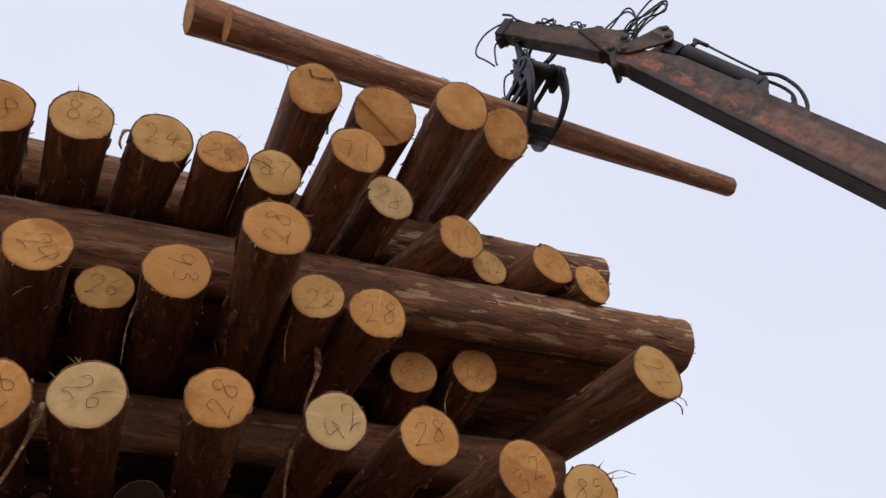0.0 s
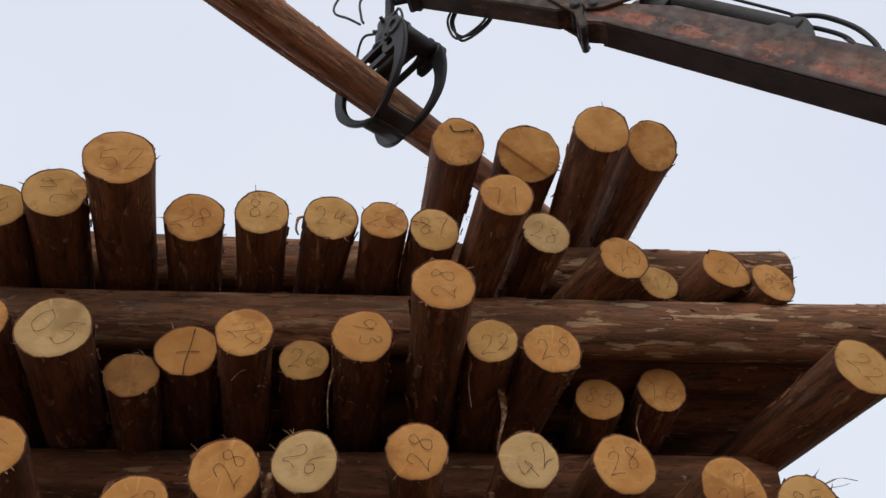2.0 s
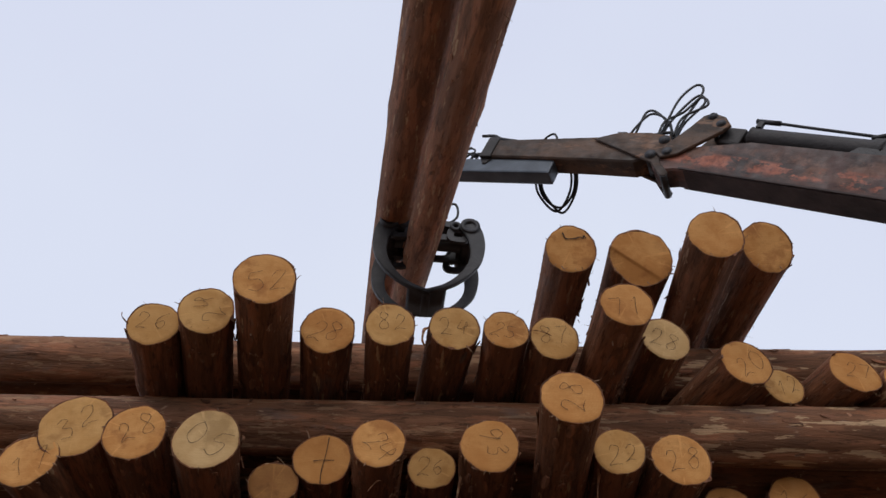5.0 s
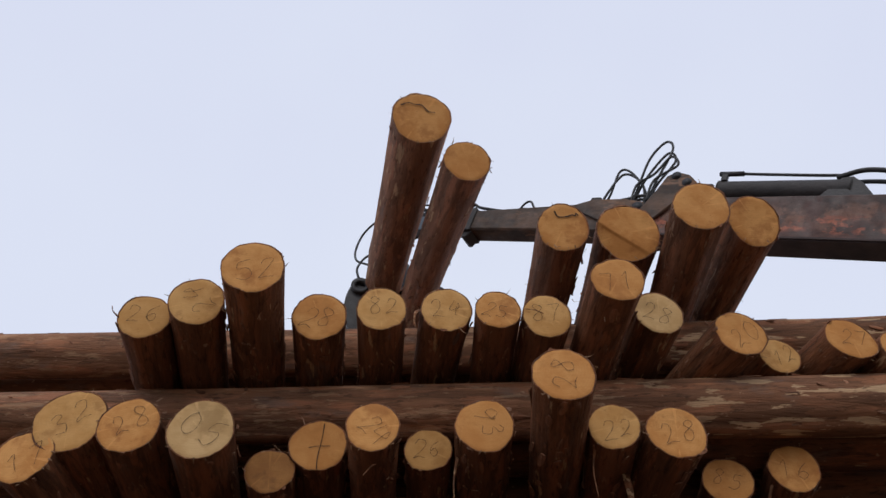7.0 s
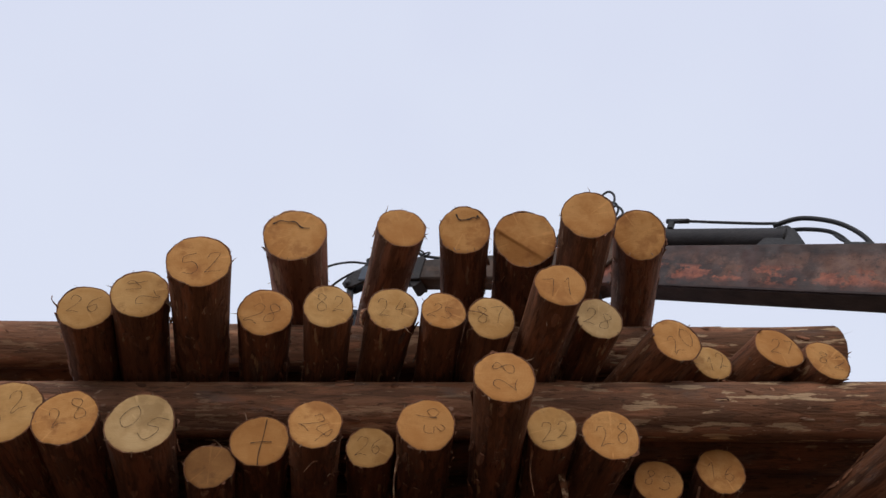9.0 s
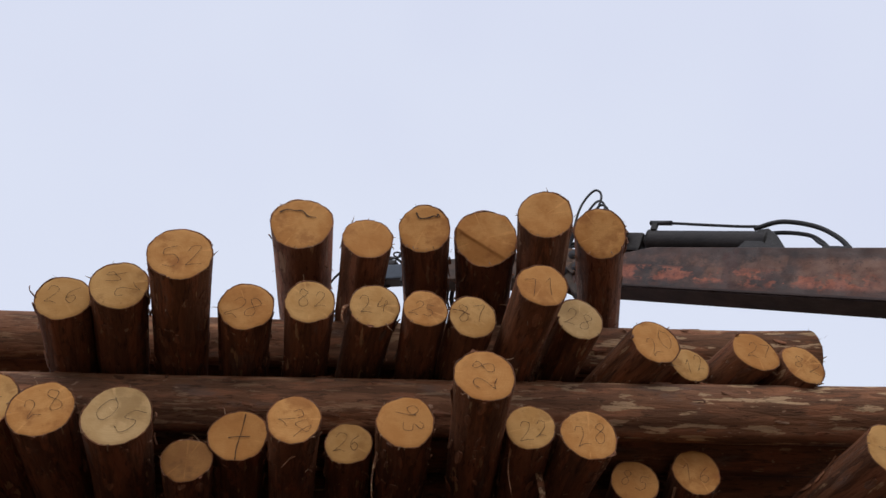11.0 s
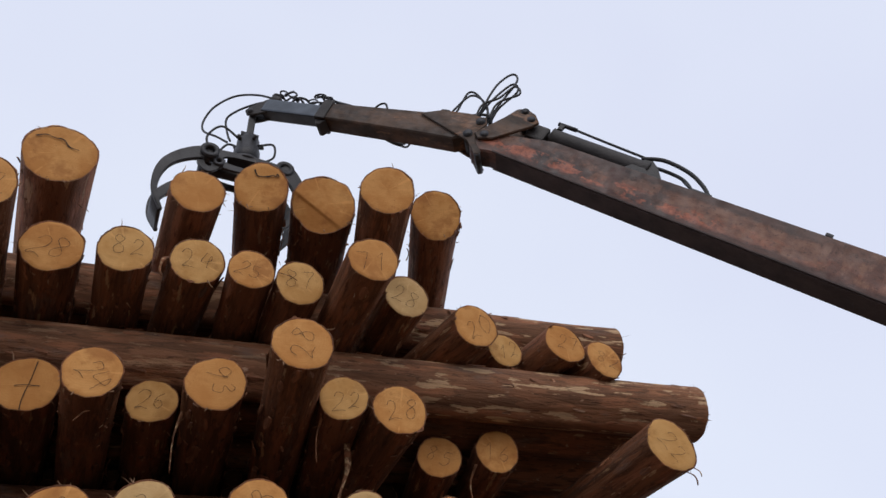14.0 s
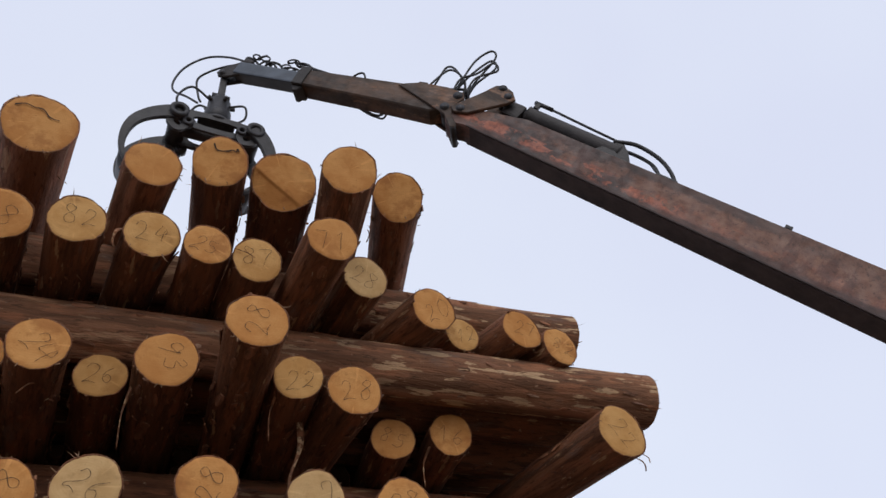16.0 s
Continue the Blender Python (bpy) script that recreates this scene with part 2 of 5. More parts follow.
def part(name, bm, mat, parent, label="", smooth=True):
    ob = new(name, mesh_of(name, bm, mat, smooth))
    ob.parent = parent
    if label:
        tagged(ob, label)
    return ob


def thing(name, m, label, category, group="", kind=""):
    ob = new(name)
    ob.empty_display_size = 0.1
    ob.matrix_world = m
    return tagged(ob, label, category, group, kind)


# ---- logs: the axis is local z, the front end lies at z = 0 and faces -z ----
def wobble(rng):
    ph = [rng.uniform(0, 6.28) for _ in range(4)]
    am = [rng.uniform(0.005, 0.030), rng.uniform(0.006, 0.022), rng.uniform(0.005, 0.014), rng.uniform(0.003, 0.009)]
    ph += [rng.uniform(0, 6.28) for _ in range(2)]
    am += [rng.uniform(0.002, 0.007), rng.uniform(0.0, 0.005)]
    return lambda a: 1 + am[4] * math.cos(13 * a + ph[4]) + am[5] * math.cos(19 * a + ph[5]) + am[0] * math.cos(2 * a + ph[0]) + am[1] * math.cos(3 * a + ph[1]) + am[2] * math.cos(5 * a + ph[2]) + am[3] * math.cos(9 * a + ph[3])


def bark_mesh(rng, shape, r, length, taper, tilt=0.0, swing=0.0, segs=56, knots=8):
    bm = bmesh.new()
    seed = rng.uniform(0, 50)
    bumps = [(rng.uniform(0, 6.28), rng.uniform(0.15, 0.95) * length, rng.uniform(0.006, 0.016), rng.uniform(0.02, 0.05)) for _ in range(knots)]
    bow = rng.uniform(-0.02, 0.02), rng.uniform(-0.02, 0.02)
    zs = [0.0, 0.006, 0.02, 0.05] + [0.05 + (length - 0.05) * (k / 30) ** 1.15 for k in range(1, 31)]
    rings = []
    for z in zs:
        f = z / length
        base = r * (1 - taper * f) * (1 + 0.05 * math.exp(-z / 0.25))
        off = math.sin(math.pi * f)
        ring = []
        for k in range(segs):
            a = 2 * math.pi * k / segs
            q = base * shape(a) * (1 + 0.035 * (noise.noise((2.2 * math.cos(a) + seed, 2.2 * math.sin(a), z * 1.3)) + 0.5 * noise.noise((7 * math.cos(a), 7 * math.sin(a) + seed, z * 2.2))))
            for ka, kz, kh, kw in bumps:
                da = abs((a - ka + math.pi) % (2 * math.pi) - math.pi) * base
                q += kh * math.exp(-(da * da + (z - kz) ** 2) / (kw * kw))
            lean = (tilt * math.sin(a) - swing * math.cos(a)) * q * max(0.0, 1 - z / 0.3)
            ring.append(bm.verts.new((q * math.cos(a) + bow[0] * off, q * math.sin(a) + bow[1] * off, z + lean)))
        rings.append(ring)
    lip = [bm.verts.new((v.co.x * 0.955, v.co.y * 0.955, v.co.z + 0.001 + 0.004 * rng.random())) for v in rings[0]]
    rings.insert(0, lip)
    for p, q in zip(rings, rings[1:]):
        for k in range(segs):
            bm.faces.new((p[k], q[k], q[(k + 1) % segs], p[(k + 1) % segs]))
    bmesh.ops.reverse_faces(bm, faces=bm.faces[:])
    return bm


def face_mesh(rng, shape, r, z, front, segs=56, step=0.0, tilt=0.0, swing=0.0):
    """A sawn end, slightly uneven; with step, its lower part lies deeper, as where two cuts met."""
    bm = bmesh.new()

    def depth(x, y, f):
        dz = 0.003 * noise.noise((x * 9, y * 9, r * 31)) + 0.0012 * noise.noise((x * 40, y * 40, r * 17)) + (0.004 if f == 1.0 else 0)
        if step:
            d = y - 0.75 * x - 0.055
            dz += step * min(1.0, max(0.0, d / 0.012)) + max(0.0, d) * 0.22
        return z + (dz if front else -dz) + tilt * y - swing * x

    rings = []
    segs = 120 if step else segs
    for f in [k / 30 for k in range(1, 31)] if step else (0.12, 0.25, 0.4, 0.55, 0.7, 0.84, 0.95, 1.0):
        ring = []
        for k in range(segs):
            a = 2 * math.pi * k / segs
            q = r * shape(a) * f * 0.972 * 1.05
            x, y = q * math.cos(a), q * math.sin(a)
            ring.append(bm.verts.new((x, y, depth(x, y, f))))
        rings.append(ring)
    mid = bm.verts.new((0, 0, depth(0, 0, 0)))
    for k in range(segs):
        bm.faces.new((mid, rings[0][(k + 1) % segs], rings[0][k]))
        for p, q in zip(rings, rings[1:]):
            bm.faces.new((p[k], p[(k + 1) % segs], q[(k + 1) % segs], q[k]))
    if not front:
        bmesh.ops.reverse_faces(bm, faces=bm.faces[:])
    # the distance from the pith, 1 at the bark
    plan = bm.loops.layers.uv.new("plan")
    for f in bm.faces:
        for loop in f.loops:
            loop[plan].uv = loop.vert.co.x / (1.02 * r), loop.vert.co.y / (1.02 * r)
    return bm


# handwritten characters as strokes in a box 0.6 wide and 1 high
GLYPH = {
    "0": [[(0.3, 1), (0.05, 0.75), (0.03, 0.3), (0.3, 0), (0.55, 0.3), (0.55, 0.75), (0.25, 1.02)]],
    "1": [[(0.1, 0.75), (0.35, 1), (0.3, 0.5), (0.28, 0)]],
    "2": [[(0.05, 0.75), (0.2, 1), (0.5, 0.9), (0.45, 0.55), (0.1, 0.1), (0.05, 0.0), (0.3, 0.08), (0.62, 0.0)]],
    "3": [[(0.05, 0.9), (0.35, 1), (0.5, 0.8), (0.2, 0.55), (0.52, 0.4), (0.4, 0.05), (0.0, 0.08)]],
    "4": [[(0.2, 1), (0.02, 0.42), (0.3, 0.40), (0.6, 0.47), (0.52, 0.80), (0.44, 0.45), (0.38, -0.05)]],
    "5": [[(0.55, 1), (0.15, 0.95), (0.1, 0.6), (0.45, 0.6), (0.55, 0.3), (0.35, 0.0), (0.02, 0.1)]],
    "6": [[(0.5, 1), (0.15, 0.65), (0.03, 0.25), (0.3, 0.0), (0.55, 0.22), (0.35, 0.48), (0.06, 0.3)]],
    "7": [[(0.02, 0.95), (0.3, 1.0), (0.6, 0.97), (0.4, 0.5), (0.25, 0)]],
    "8": [[(0.5, 0.85), (0.25, 1), (0.1, 0.78), (0.45, 0.4), (0.45, 0.08), (0.15, 0.0), (0.08, 0.3), (0.5, 0.72), (0.48, 0.9)]],
    "9": [[(0.55, 0.72), (0.35, 1.0), (0.06, 0.82), (0.18, 0.52), (0.5, 0.62), (0.56, 0.85), (0.5, 0.4), (0.34, 0.0)]],
    "c": [[(-0.20, 1.12), (-0.14, 0.92), (0.08, 0.82), (0.38, 0.86), (0.62, 0.96), (0.78, 0.92), (0.85, 1.02), (0.90, 0.88)]],
    "w": [[(-0.62, 1.12), (-0.30, 1.34), (0.0, 1.26), (0.35, 1.22), (0.62, 1.02), (0.95, 0.98)]],
    "t": [[(0.3, 1.6), (0.33, 0.8), (0.3, 0.0), (0.36, -0.6)], [(-0.1, 0.44), (0.2, 0.5), (0.6, 0.52), (0.75, 0.56)]],
}


def smooth_line(pts, n=6):
    p = [Vector(q) for q in pts]
    p = [2 * p[0] - p[1]] + p + [2 * p[-1] - p[-2]]
    out = []
    for a, b, c, d in zip(p, p[1:], p[2:], p[3:]):
        for k in range(n):
            t = k / n
            out.append(0.5 * (2 * b + (c - a) * t + (2 * a - 5 * b + 4 * c - d) * t * t + (3 * b - a - 3 * c + d) * t ** 3))
    return out + [p[-2]]


def number_mesh(rng, text, turn, r, tilt=0.0, swing=0.0):
    """Crayon strokes on the front face, one mesh for each character. Seen from the front, +x is to the right and +y is down in local space."""
    made = []
    h = r * 0.78
    c, s = math.cos(radians(turn)), math.sin(radians(turn))
    wide = 0.75 * len(text)
    ox, oy = rng.uniform(-0.12, 0.12) * r, rng.uniform(-0.12, 0.12) * r
    for i, ch in enumerate(text):
        lean, big, drop = rng.uniform(-0.05, 0.28), rng.uniform(0.85, 1.15), rng.uniform(-0.14, 0.14)
        bm = bmesh.new()
        made.append(bm)
        for stroke in GLYPH[ch]:
            pts = [((big * (x + lean * y) + i * 0.86 - wide / 2 + rng.uniform(-0.045, 0.045)) * h, (big * (y - 0.5) + drop + rng.uniform(-0.045, 0.045)) * h) for x, y in stroke]
            pts = smooth_line([(c * x - s * y + ox, s * x + c * y + oy) for x, y in pts])
            prev = None
            for k, q in enumerate(pts):
                d = pts[min(k + 1, len(pts) - 1)] - pts[max(k - 1, 0)]
                d = d.normalized() if d.length > 1e-6 else Vector((1, 0))
                w = (0.0014 if ch.isdigit() else 0.0026 if ch == "t" else 0.0048) * (0.75 + 0.5 * noise.noise((k * 0.37, r * 90, i)))
                a, b = q + w * Vector((-d.y, d.x)), q - w * Vector((-d.y, d.x))
                pair = bm.verts.new((a.x, -a.y, -0.0065 - tilt * a.y - swing * a.x)), bm.verts.new((b.x, -b.y, -0.0065 - tilt * b.y - swing * b.x))
                if prev:
                    bm.faces.new((prev[0], prev[1], pair[1], pair[0]))
                prev = pair
    return made


def splinter_mesh(rng, r, n):
    """Shreds of bark that stand off the rim and the flanks."""
    bm = bmesh.new()
    for _ in range(n):
        a = rng.uniform(0, 6.28)
        z = rng.choice((0.0, 0.0, 0.01, rng.uniform(0.02, 0.3), rng.uniform(0.05, 1.0)))
        out = Vector((math.cos(a), math.sin(a), 0))
        d = (out * rng.uniform(0.4, 1.0) + Vector((rng.uniform(-.6, .6), rng.uniform(-.6, .6), rng.uniform(-.8, .6)))).normalized()
        side = d.cross(Vector((0.3, 0.2, 1))).normalized()
        ln, w = rng.choice((rng.uniform(0.006, 0.022), rng.uniform(0.006, 0.022), rng.uniform(0.02, 0.05))), rng.uniform(0.0008, 0.0045)
        p = out * r * 1.02 + Vector((0, 0, z))
        bend = Vector((rng.uniform(-.3, .3), rng.uniform(-.3, .3), rng.uniform(-.3, .3))) * ln
        pts = [p - d * 0.01, p + d * ln * 0.5 + bend * 0.5, p + d * ln + bend * 1.4]
        prev = None
        for k, q in enumerate(pts):
            ww = w * (1 - 0.45 * k)
            tri = [bm.verts.new(q + side * ww), bm.verts.new(q - side * ww), bm.verts.new(q + d.cross(side) * ww)]
            if prev:
                for i in range(3):
                    bm.faces.new((prev[i], prev[(i + 1) % 3], tri[(i + 1) % 3], tri[i]))
            prev = tri
    return bm


def flake_mesh(rng, r, taper, length, n, reach):
    """Loose scales of bark: thin bent plates that lie on the log and lift at one end."""
    verts, faces = [], []
    for _ in range(n):
        a0, z0 = rng.uniform(0, 6.28), rng.uniform(0.004, reach)
        ln, wide = rng.uniform(0.02, 0.11), rng.uniform(0.006, 0.024)
        lift = rng.choice((0.002, 0.004, 0.004, 0.012))
        skew, flip = rng.uniform(-0.15, 0.15), rng.choice((-1, 1))
        first = len(verts)
        for k in range(4):
            f = k / 3
            z = z0 + flip * f * ln
            rr = r * (1 - taper * max(0.0, z) / length) * (1.0 + 0.05 * math.exp(-max(0.0, z) / 0.25)) + 0.001 + lift * f * f
            half = wide * (0.55, 1.0, 0.9, 0.35)[k] * rng.uniform(0.7, 1.2) / rr
            for t, up in ((-1, 0.0), (0, 0.002), (1, 0.0)):
                a = a0 + skew * f + t * half
                verts.append(((rr + up) * math.cos(a), (rr + up) * math.sin(a), max(0.0, z)))
            for t in (1, -1):
                a = a0 + skew * f + t * half * 0.9
                verts.append(((rr - 0.004) * math.cos(a), (rr - 0.004) * math.sin(a), max(0.0, z)))
        for k in range(3):
            p, q = first + 5 * k, first + 5 * k + 5
            for i in range(5):
                j = (i + 1) % 5
                faces.append((p + i, p + j, q + j, q + i) if flip > 0 else (p + i, q + i, q + j, p + j))
        faces.append(tuple(first + i for i in range(5)))
        faces.append(tuple(first + 15 + i for i in range(5)))
    bm = bmesh.new()
    made = [bm.verts.new(v) for v in verts]
    for f in faces:
        bm.faces.new([made[i] for i in f])
    bmesh.ops.recalc_face_normals(bm, faces=bm.faces[:])
    return bm


def axis_pose(p, q, spin=0.0):
    """A pose at p whose z axis points to q, with local -y kept upwards."""
    z = (Vector(q) - Vector(p)).normalized()
    x = Vector((0, 0, 1)).cross(z)
    x = -x.normalized() if x.length > 1e-4 else Vector((1, 0, 0))
    x = -x
    y = z.cross(x)
    m = Matrix((x, y, z)).transposed().to_4x4()
    # local x to the viewer's right, local y downwards
    m = m @ pose(0, 0, 0, 0, 0, 180)
    return Matrix.Translation(p) @ m @ pose(0, 0, 0, 0, 0, spin)


log_count = 0
layers = []


def make_log(m, dia, length, taper, tone, text="", turn=0, bark=None, label="", group="logs in the stack", shreds=9, step=0.0, tilt=0.0, swing=0.0, knots=8, scales=None):
    global log_count
    log_count += 1
    rng = random.Random(1000 + log_count)
    what = {WARM: "orange-tan", TAN: "light tan", PALE: "pale cream", DULL: "dull brown", DARK: "shade-darkened"}[tone]
    marks = "a handwritten number" if text.isdigit() else "no number"
    ob = thing("log", m, label or f"reddish brown spruce log, {what} sawn end with {marks}", "log", group)
    r = dia / 2 / 1.05
    shape = wobble(rng)
    part("bark", bark_mesh(rng, shape, r, length, taper, tilt, swing, knots=knots), bark or BARK, ob)
    layers.append((*m.translation, *(m.to_3x3() @ Vector((0, 0, 1))), dia))
    face = part("cut_face", face_mesh(rng, shape, r, 0.0, True, step=step, tilt=tilt, swing=swing), tone, ob, f"{what} sawn end grain")
    part("cut_face", face_mesh(rng, shape, r * (1 - taper) * 0.93, length, False), WARM, ob)
    if text:
        crack = not text.isdigit()
        for bm in number_mesh(rng, text, turn, r, tilt, swing):
            part("crack" if crack else "digit", bm, CRAYON, face, "dark split in the wood" if crack else "handwritten dark crayon digit", smooth=False)
    if shreds:
        tagged(part("torn_bark", splinter_mesh(rng, r * 1.05, shreds), SPLINTER, ob, "torn bark shreds", smooth=False), kind="stuff")
        reach = min(length - 0.15, 1.3 if length < 5 else 6.2)
        tagged(part("loose_bark", flake_mesh(rng, r, taper, length, int(46 * reach) if length < 5 else int(16 * reach), reach), scales or BARK_LOOSE, ob, "loose lifting scales of bark", smooth=False), kind="stuff")
    return ob


def direction(az, el):
    a, e = radians(az), radians(el)
    return Vector((math.sin(a) * math.cos(e), math.cos(a) * math.cos(e), math.sin(e)))


def pile_log(x, y, z, az, dia, tone, text, turn, el=-3.0, length=4.2, taper=0.16, **more):
    p = Vector((x, y, z))
    return make_log(axis_pose(p, p + direction(az, el)), dia, length, taper, tone, text, turn, **more)


def bark_strip(log, pts, w=0.012):
    """A peeled strip of bark that hangs off a log; points in the log's space, y downwards."""
    bm = bmesh.new()
    line = bend3(pts)
    prev = None
    for k, p in enumerate(line):
        f = k / (len(line) - 1)
        ww = w * (1 - 0.75 * f) * (1 + 0.25 * math.sin(9 * f))
        row = [bm.verts.new(p + Vector((sx * ww, 0, sz * 0.002))) for sx, sz in ((-1, -1), (1, -1), (1, 1), (-1, 1))]
        if prev:
            for i in range(4):
                bm.faces.new((prev[i], prev[(i + 1) % 4], row[(i + 1) % 4], row[i]))
        else:
            bm.faces.new(row)
        prev = row
    bm.faces.new(prev)
    bmesh.ops.recalc_face_normals(bm, faces=bm.faces[:])
    part("bark_strip", bm, BARK_SCRAPED, log, "peeled strip of bark")


def bend3(pts, n=5):
    """A smooth line through points in space."""
    p = [Vector(q) for q in pts]
    p = [2 * p[0] - p[1]] + p + [2 * p[-1] - p[-2]]
    out = []
    for a, b, c, d in zip(p, p[1:], p[2:], p[3:]):
        for k in range(n):
            t = k / n
            out.append(0.5 * (2 * b + (c - a) * t + (2 * a - 5 * b + 4 * c - d) * t * t + (3 * b - a - 3 * c + d) * t ** 3))
    return out + [p[-2]]


# ---- ground ----
def ground_mesh():
    bm = bmesh.new()
    bmesh.ops.create_grid(bm, x_segments=60, y_segments=60, size=1.0)
    for v in bm.verts:
        x, y = v.co.x, v.co.y
        v.co.x, v.co.y = math.copysign(abs(x) ** 3, x) * 900, math.copysign(abs(y) ** 3, y) * 900
        v.co.z = -0.02 + 0.02 * noise.noise((v.co.x * 0.7, v.co.y * 0.7, 0))
    return bm


tagged(new("ground", mesh_of("ground", ground_mesh(), EARTH)), "bare brown trodden earth of the log yard", "ground", kind="structure")

# ---- the stack ----
log_a1 = pile_log(-1.406, 3.001, 3.953, -4.7, 0.261, TAN, "26", 5, tilt=0.08)
log_a2 = pile_log(-1.136, 2.907, 3.992, -5.0, 0.282, TAN, "24", 130, tilt=0.08)
log_a3 = pile_log(-0.834, 2.671, 4.035, -3.8, 0.311, WARM, "52", 18, tilt=0.08)
log_a4 = pile_log(-0.528, 3.022, 4.022, -1.8, 0.289, WARM, "28", -10, tilt=0.08)
log_a5 = pile_log(-0.204, 2.923, 4.015, -0.5, 0.264, TAN, "82", 8, tilt=0.08)
log_a6 = pile_log(0.132, 2.936, 4.039, -2.8, 0.273, TAN, "24", 8, tilt=0.08)
log_a7 = pile_log(0.391, 2.868, 4.000, 1.3, 0.234, WARM, "25", -15, tilt=0.08)
log_a8 = pile_log(0.645, 2.879, 3.984, 0.2, 0.261, TAN, "87", 12, tilt=0.08)
log_t3 = pile_log(0.932, 2.556, 3.972, 0.8, 0.264, WARM, "71", 10, tilt=0.08)
log_a9 = pile_log(1.221, 2.838, 4.005, -0.4, 0.259, PALE, "28", -15, tilt=0.08)
log_a10 = pile_log(1.679, 2.928, 3.969, -14.0, 0.281, WARM, "20", 28, swing=0.2)
log_a11 = pile_log(1.957, 3.102, 3.962, -14.0, 0.230, TAN, "12", 15, swing=0.2)
log_a12 = pile_log(2.283, 2.942, 3.977, -14.0, 0.269, WARM, "27", -10, swing=0.2)
log_a13 = pile_log(2.551, 2.940, 3.917, -14.0, 0.254, WARM, "82", -15, swing=0.2)
log_b0 = pile_log(-1.750, 3.089, 3.212, 6.0, 0.264, WARM, "17", 35)
log_b1 = pile_log(-1.609, 3.089, 3.400, -0.1, 0.327, TAN, "32", 38)
log_b2 = pile_log(-1.336, 3.089, 3.388, -1.3, 0.286, WARM, "28", 35)
log_b3 = pile_log(-0.998, 3.071, 3.373, -3.3, 0.311, PALE, "05", -18)
log_b4 = pile_log(-0.690, 3.279, 3.279, -2.8, 0.232, DULL, "", 0)
log_b5 = pile_log(-0.475, 3.279, 3.424, -1.1, 0.284, WARM, "t", 0)
log_b6 = pile_log(-0.206, 3.004, 3.382, 1.2, 0.256, WARM, "24", -38)
log_b7 = pile_log(0.068, 3.326, 3.447, 3.3, 0.241, TAN, "26", 0)
log_b8 = pile_log(0.323, 3.041, 3.432, 4.8, 0.287, WARM, "93", -78)
log_b9 = pile_log(0.605, 2.552, 3.411, 7.0, 0.272, WARM, "28", 85)
log_b10 = pile_log(0.903, 2.902, 3.374, 7.7, 0.241, TAN, "22", 8)
log_b11 = pile_log(1.177, 2.867, 3.337, 2.4, 0.272, WARM, "28", 12)
log_b12 = pile_log(1.614, 3.393, 3.374, 11.4, 0.252, WARM, "85", -18)
log_b13 = pile_log(1.942, 3.311, 3.413, 12.0, 0.258, WARM, "16", -6)
log_b14 = pile_log(2.732, 2.777, 3.314, -4.4, 0.310, TAN, "22", -55, swing=0.12)
log_c1 = pile_log(-0.469, 2.851, 2.549, -2.0, 0.234, WARM, "62", -5)
log_c2 = pile_log(-0.183, 2.851, 2.688, 3.1, 0.260, WARM, "28", 72)
log_c3 = pile_log(0.105, 2.851, 2.740, 5.7, 0.254, PALE, "26", -32)
log_c4 = pile_log(0.515, 2.726, 2.749, 8.5, 0.237, WARM, "28", 82)
log_c5 = pile_log(0.993, 2.838, 2.785, 6.2, 0.250, PALE, "42", 40)
log_c6 = pile_log(1.420, 2.864, 2.798, 4.7, 0.269, WARM, "28", 8)
log_c7 = pile_log(1.951, 2.944, 2.742, 1.7, 0.301, WARM, "32", 26)
log_c8 = pile_log(2.299, 2.945, 2.689, 12.0, 0.274, TAN, "85", 0)
log_c0 = pile_log(-1.009, 2.851, 2.733, -5.8, 0.259, WARM, "24", 82)


bark_strip(log_b14, [(0.07, 0.14, 0.02), (0.09, 0.165, 0.0), (0.105, 0.19, 0.0), (0.11, 0.215, 0.01)], 0.008)
bark_strip(log_b14, [(0.11, 0.11, 0.01), (0.135, 0.14, -0.01), (0.14, 0.17, -0.01)], 0.005)
bark_strip(log_b10, [(-0.09, 0.06, 0.06), (-0.11, 0.16, 0.10), (-0.10, 0.27, 0.14)], 0.006)
bark_strip(log_b10, [(0.06, 0.10, 0.25), (0.07, 0.22, 0.28), (0.03, 0.38, 0.30), (0.05, 0.50, 0.30)], 0.016)
bark_strip(log_b8, [(-0.13, 0.05, 0.20), (-0.15, 0.17, 0.25), (-0.14, 0.32, 0.30)], 0.007)
bark_strip(log_c3, [(-0.125, 0.03, 0.04), (-0.14, 0.12, 0.06), (-0.17, 0.24, 0.08), (-0.20, 0.34, 0.08)], 0.014)
bark_strip(log_c5, [(-0.125, 0.05, 0.20), (-0.14, 0.18, 0.22), (-0.13, 0.30, 0.24)], 0.010)
bark_strip(log_b6, [(0.02, 0.135, 0.10), (0.0, 0.155, 0.09), (-0.03, 0.20, 0.09)], 0.007)
bark_strip(log_b13, [(-0.12, 0.06, 0.05), (-0.15, 0.15, 0.10), (-0.14, 0.27, 0.12)], 0.008)
bark_strip(log_c8, [(0.10, -0.09, 0.0), (0.17, -0.11, -0.01), (0.24, -0.09, -0.02)], 0.008)
bark_strip(log_c8, [(0.11, -0.07, 0.0), (0.16, -0.07, -0.02), (0.20, -0.08, -0.02)], 0.006)
bark_strip(log_a6, [(-0.13, 0.0, 0.02), (-0.16, 0.04, 0.0), (-0.165, 0.09, 0.02), (-0.15, 0.12, 0.03)], 0.012)
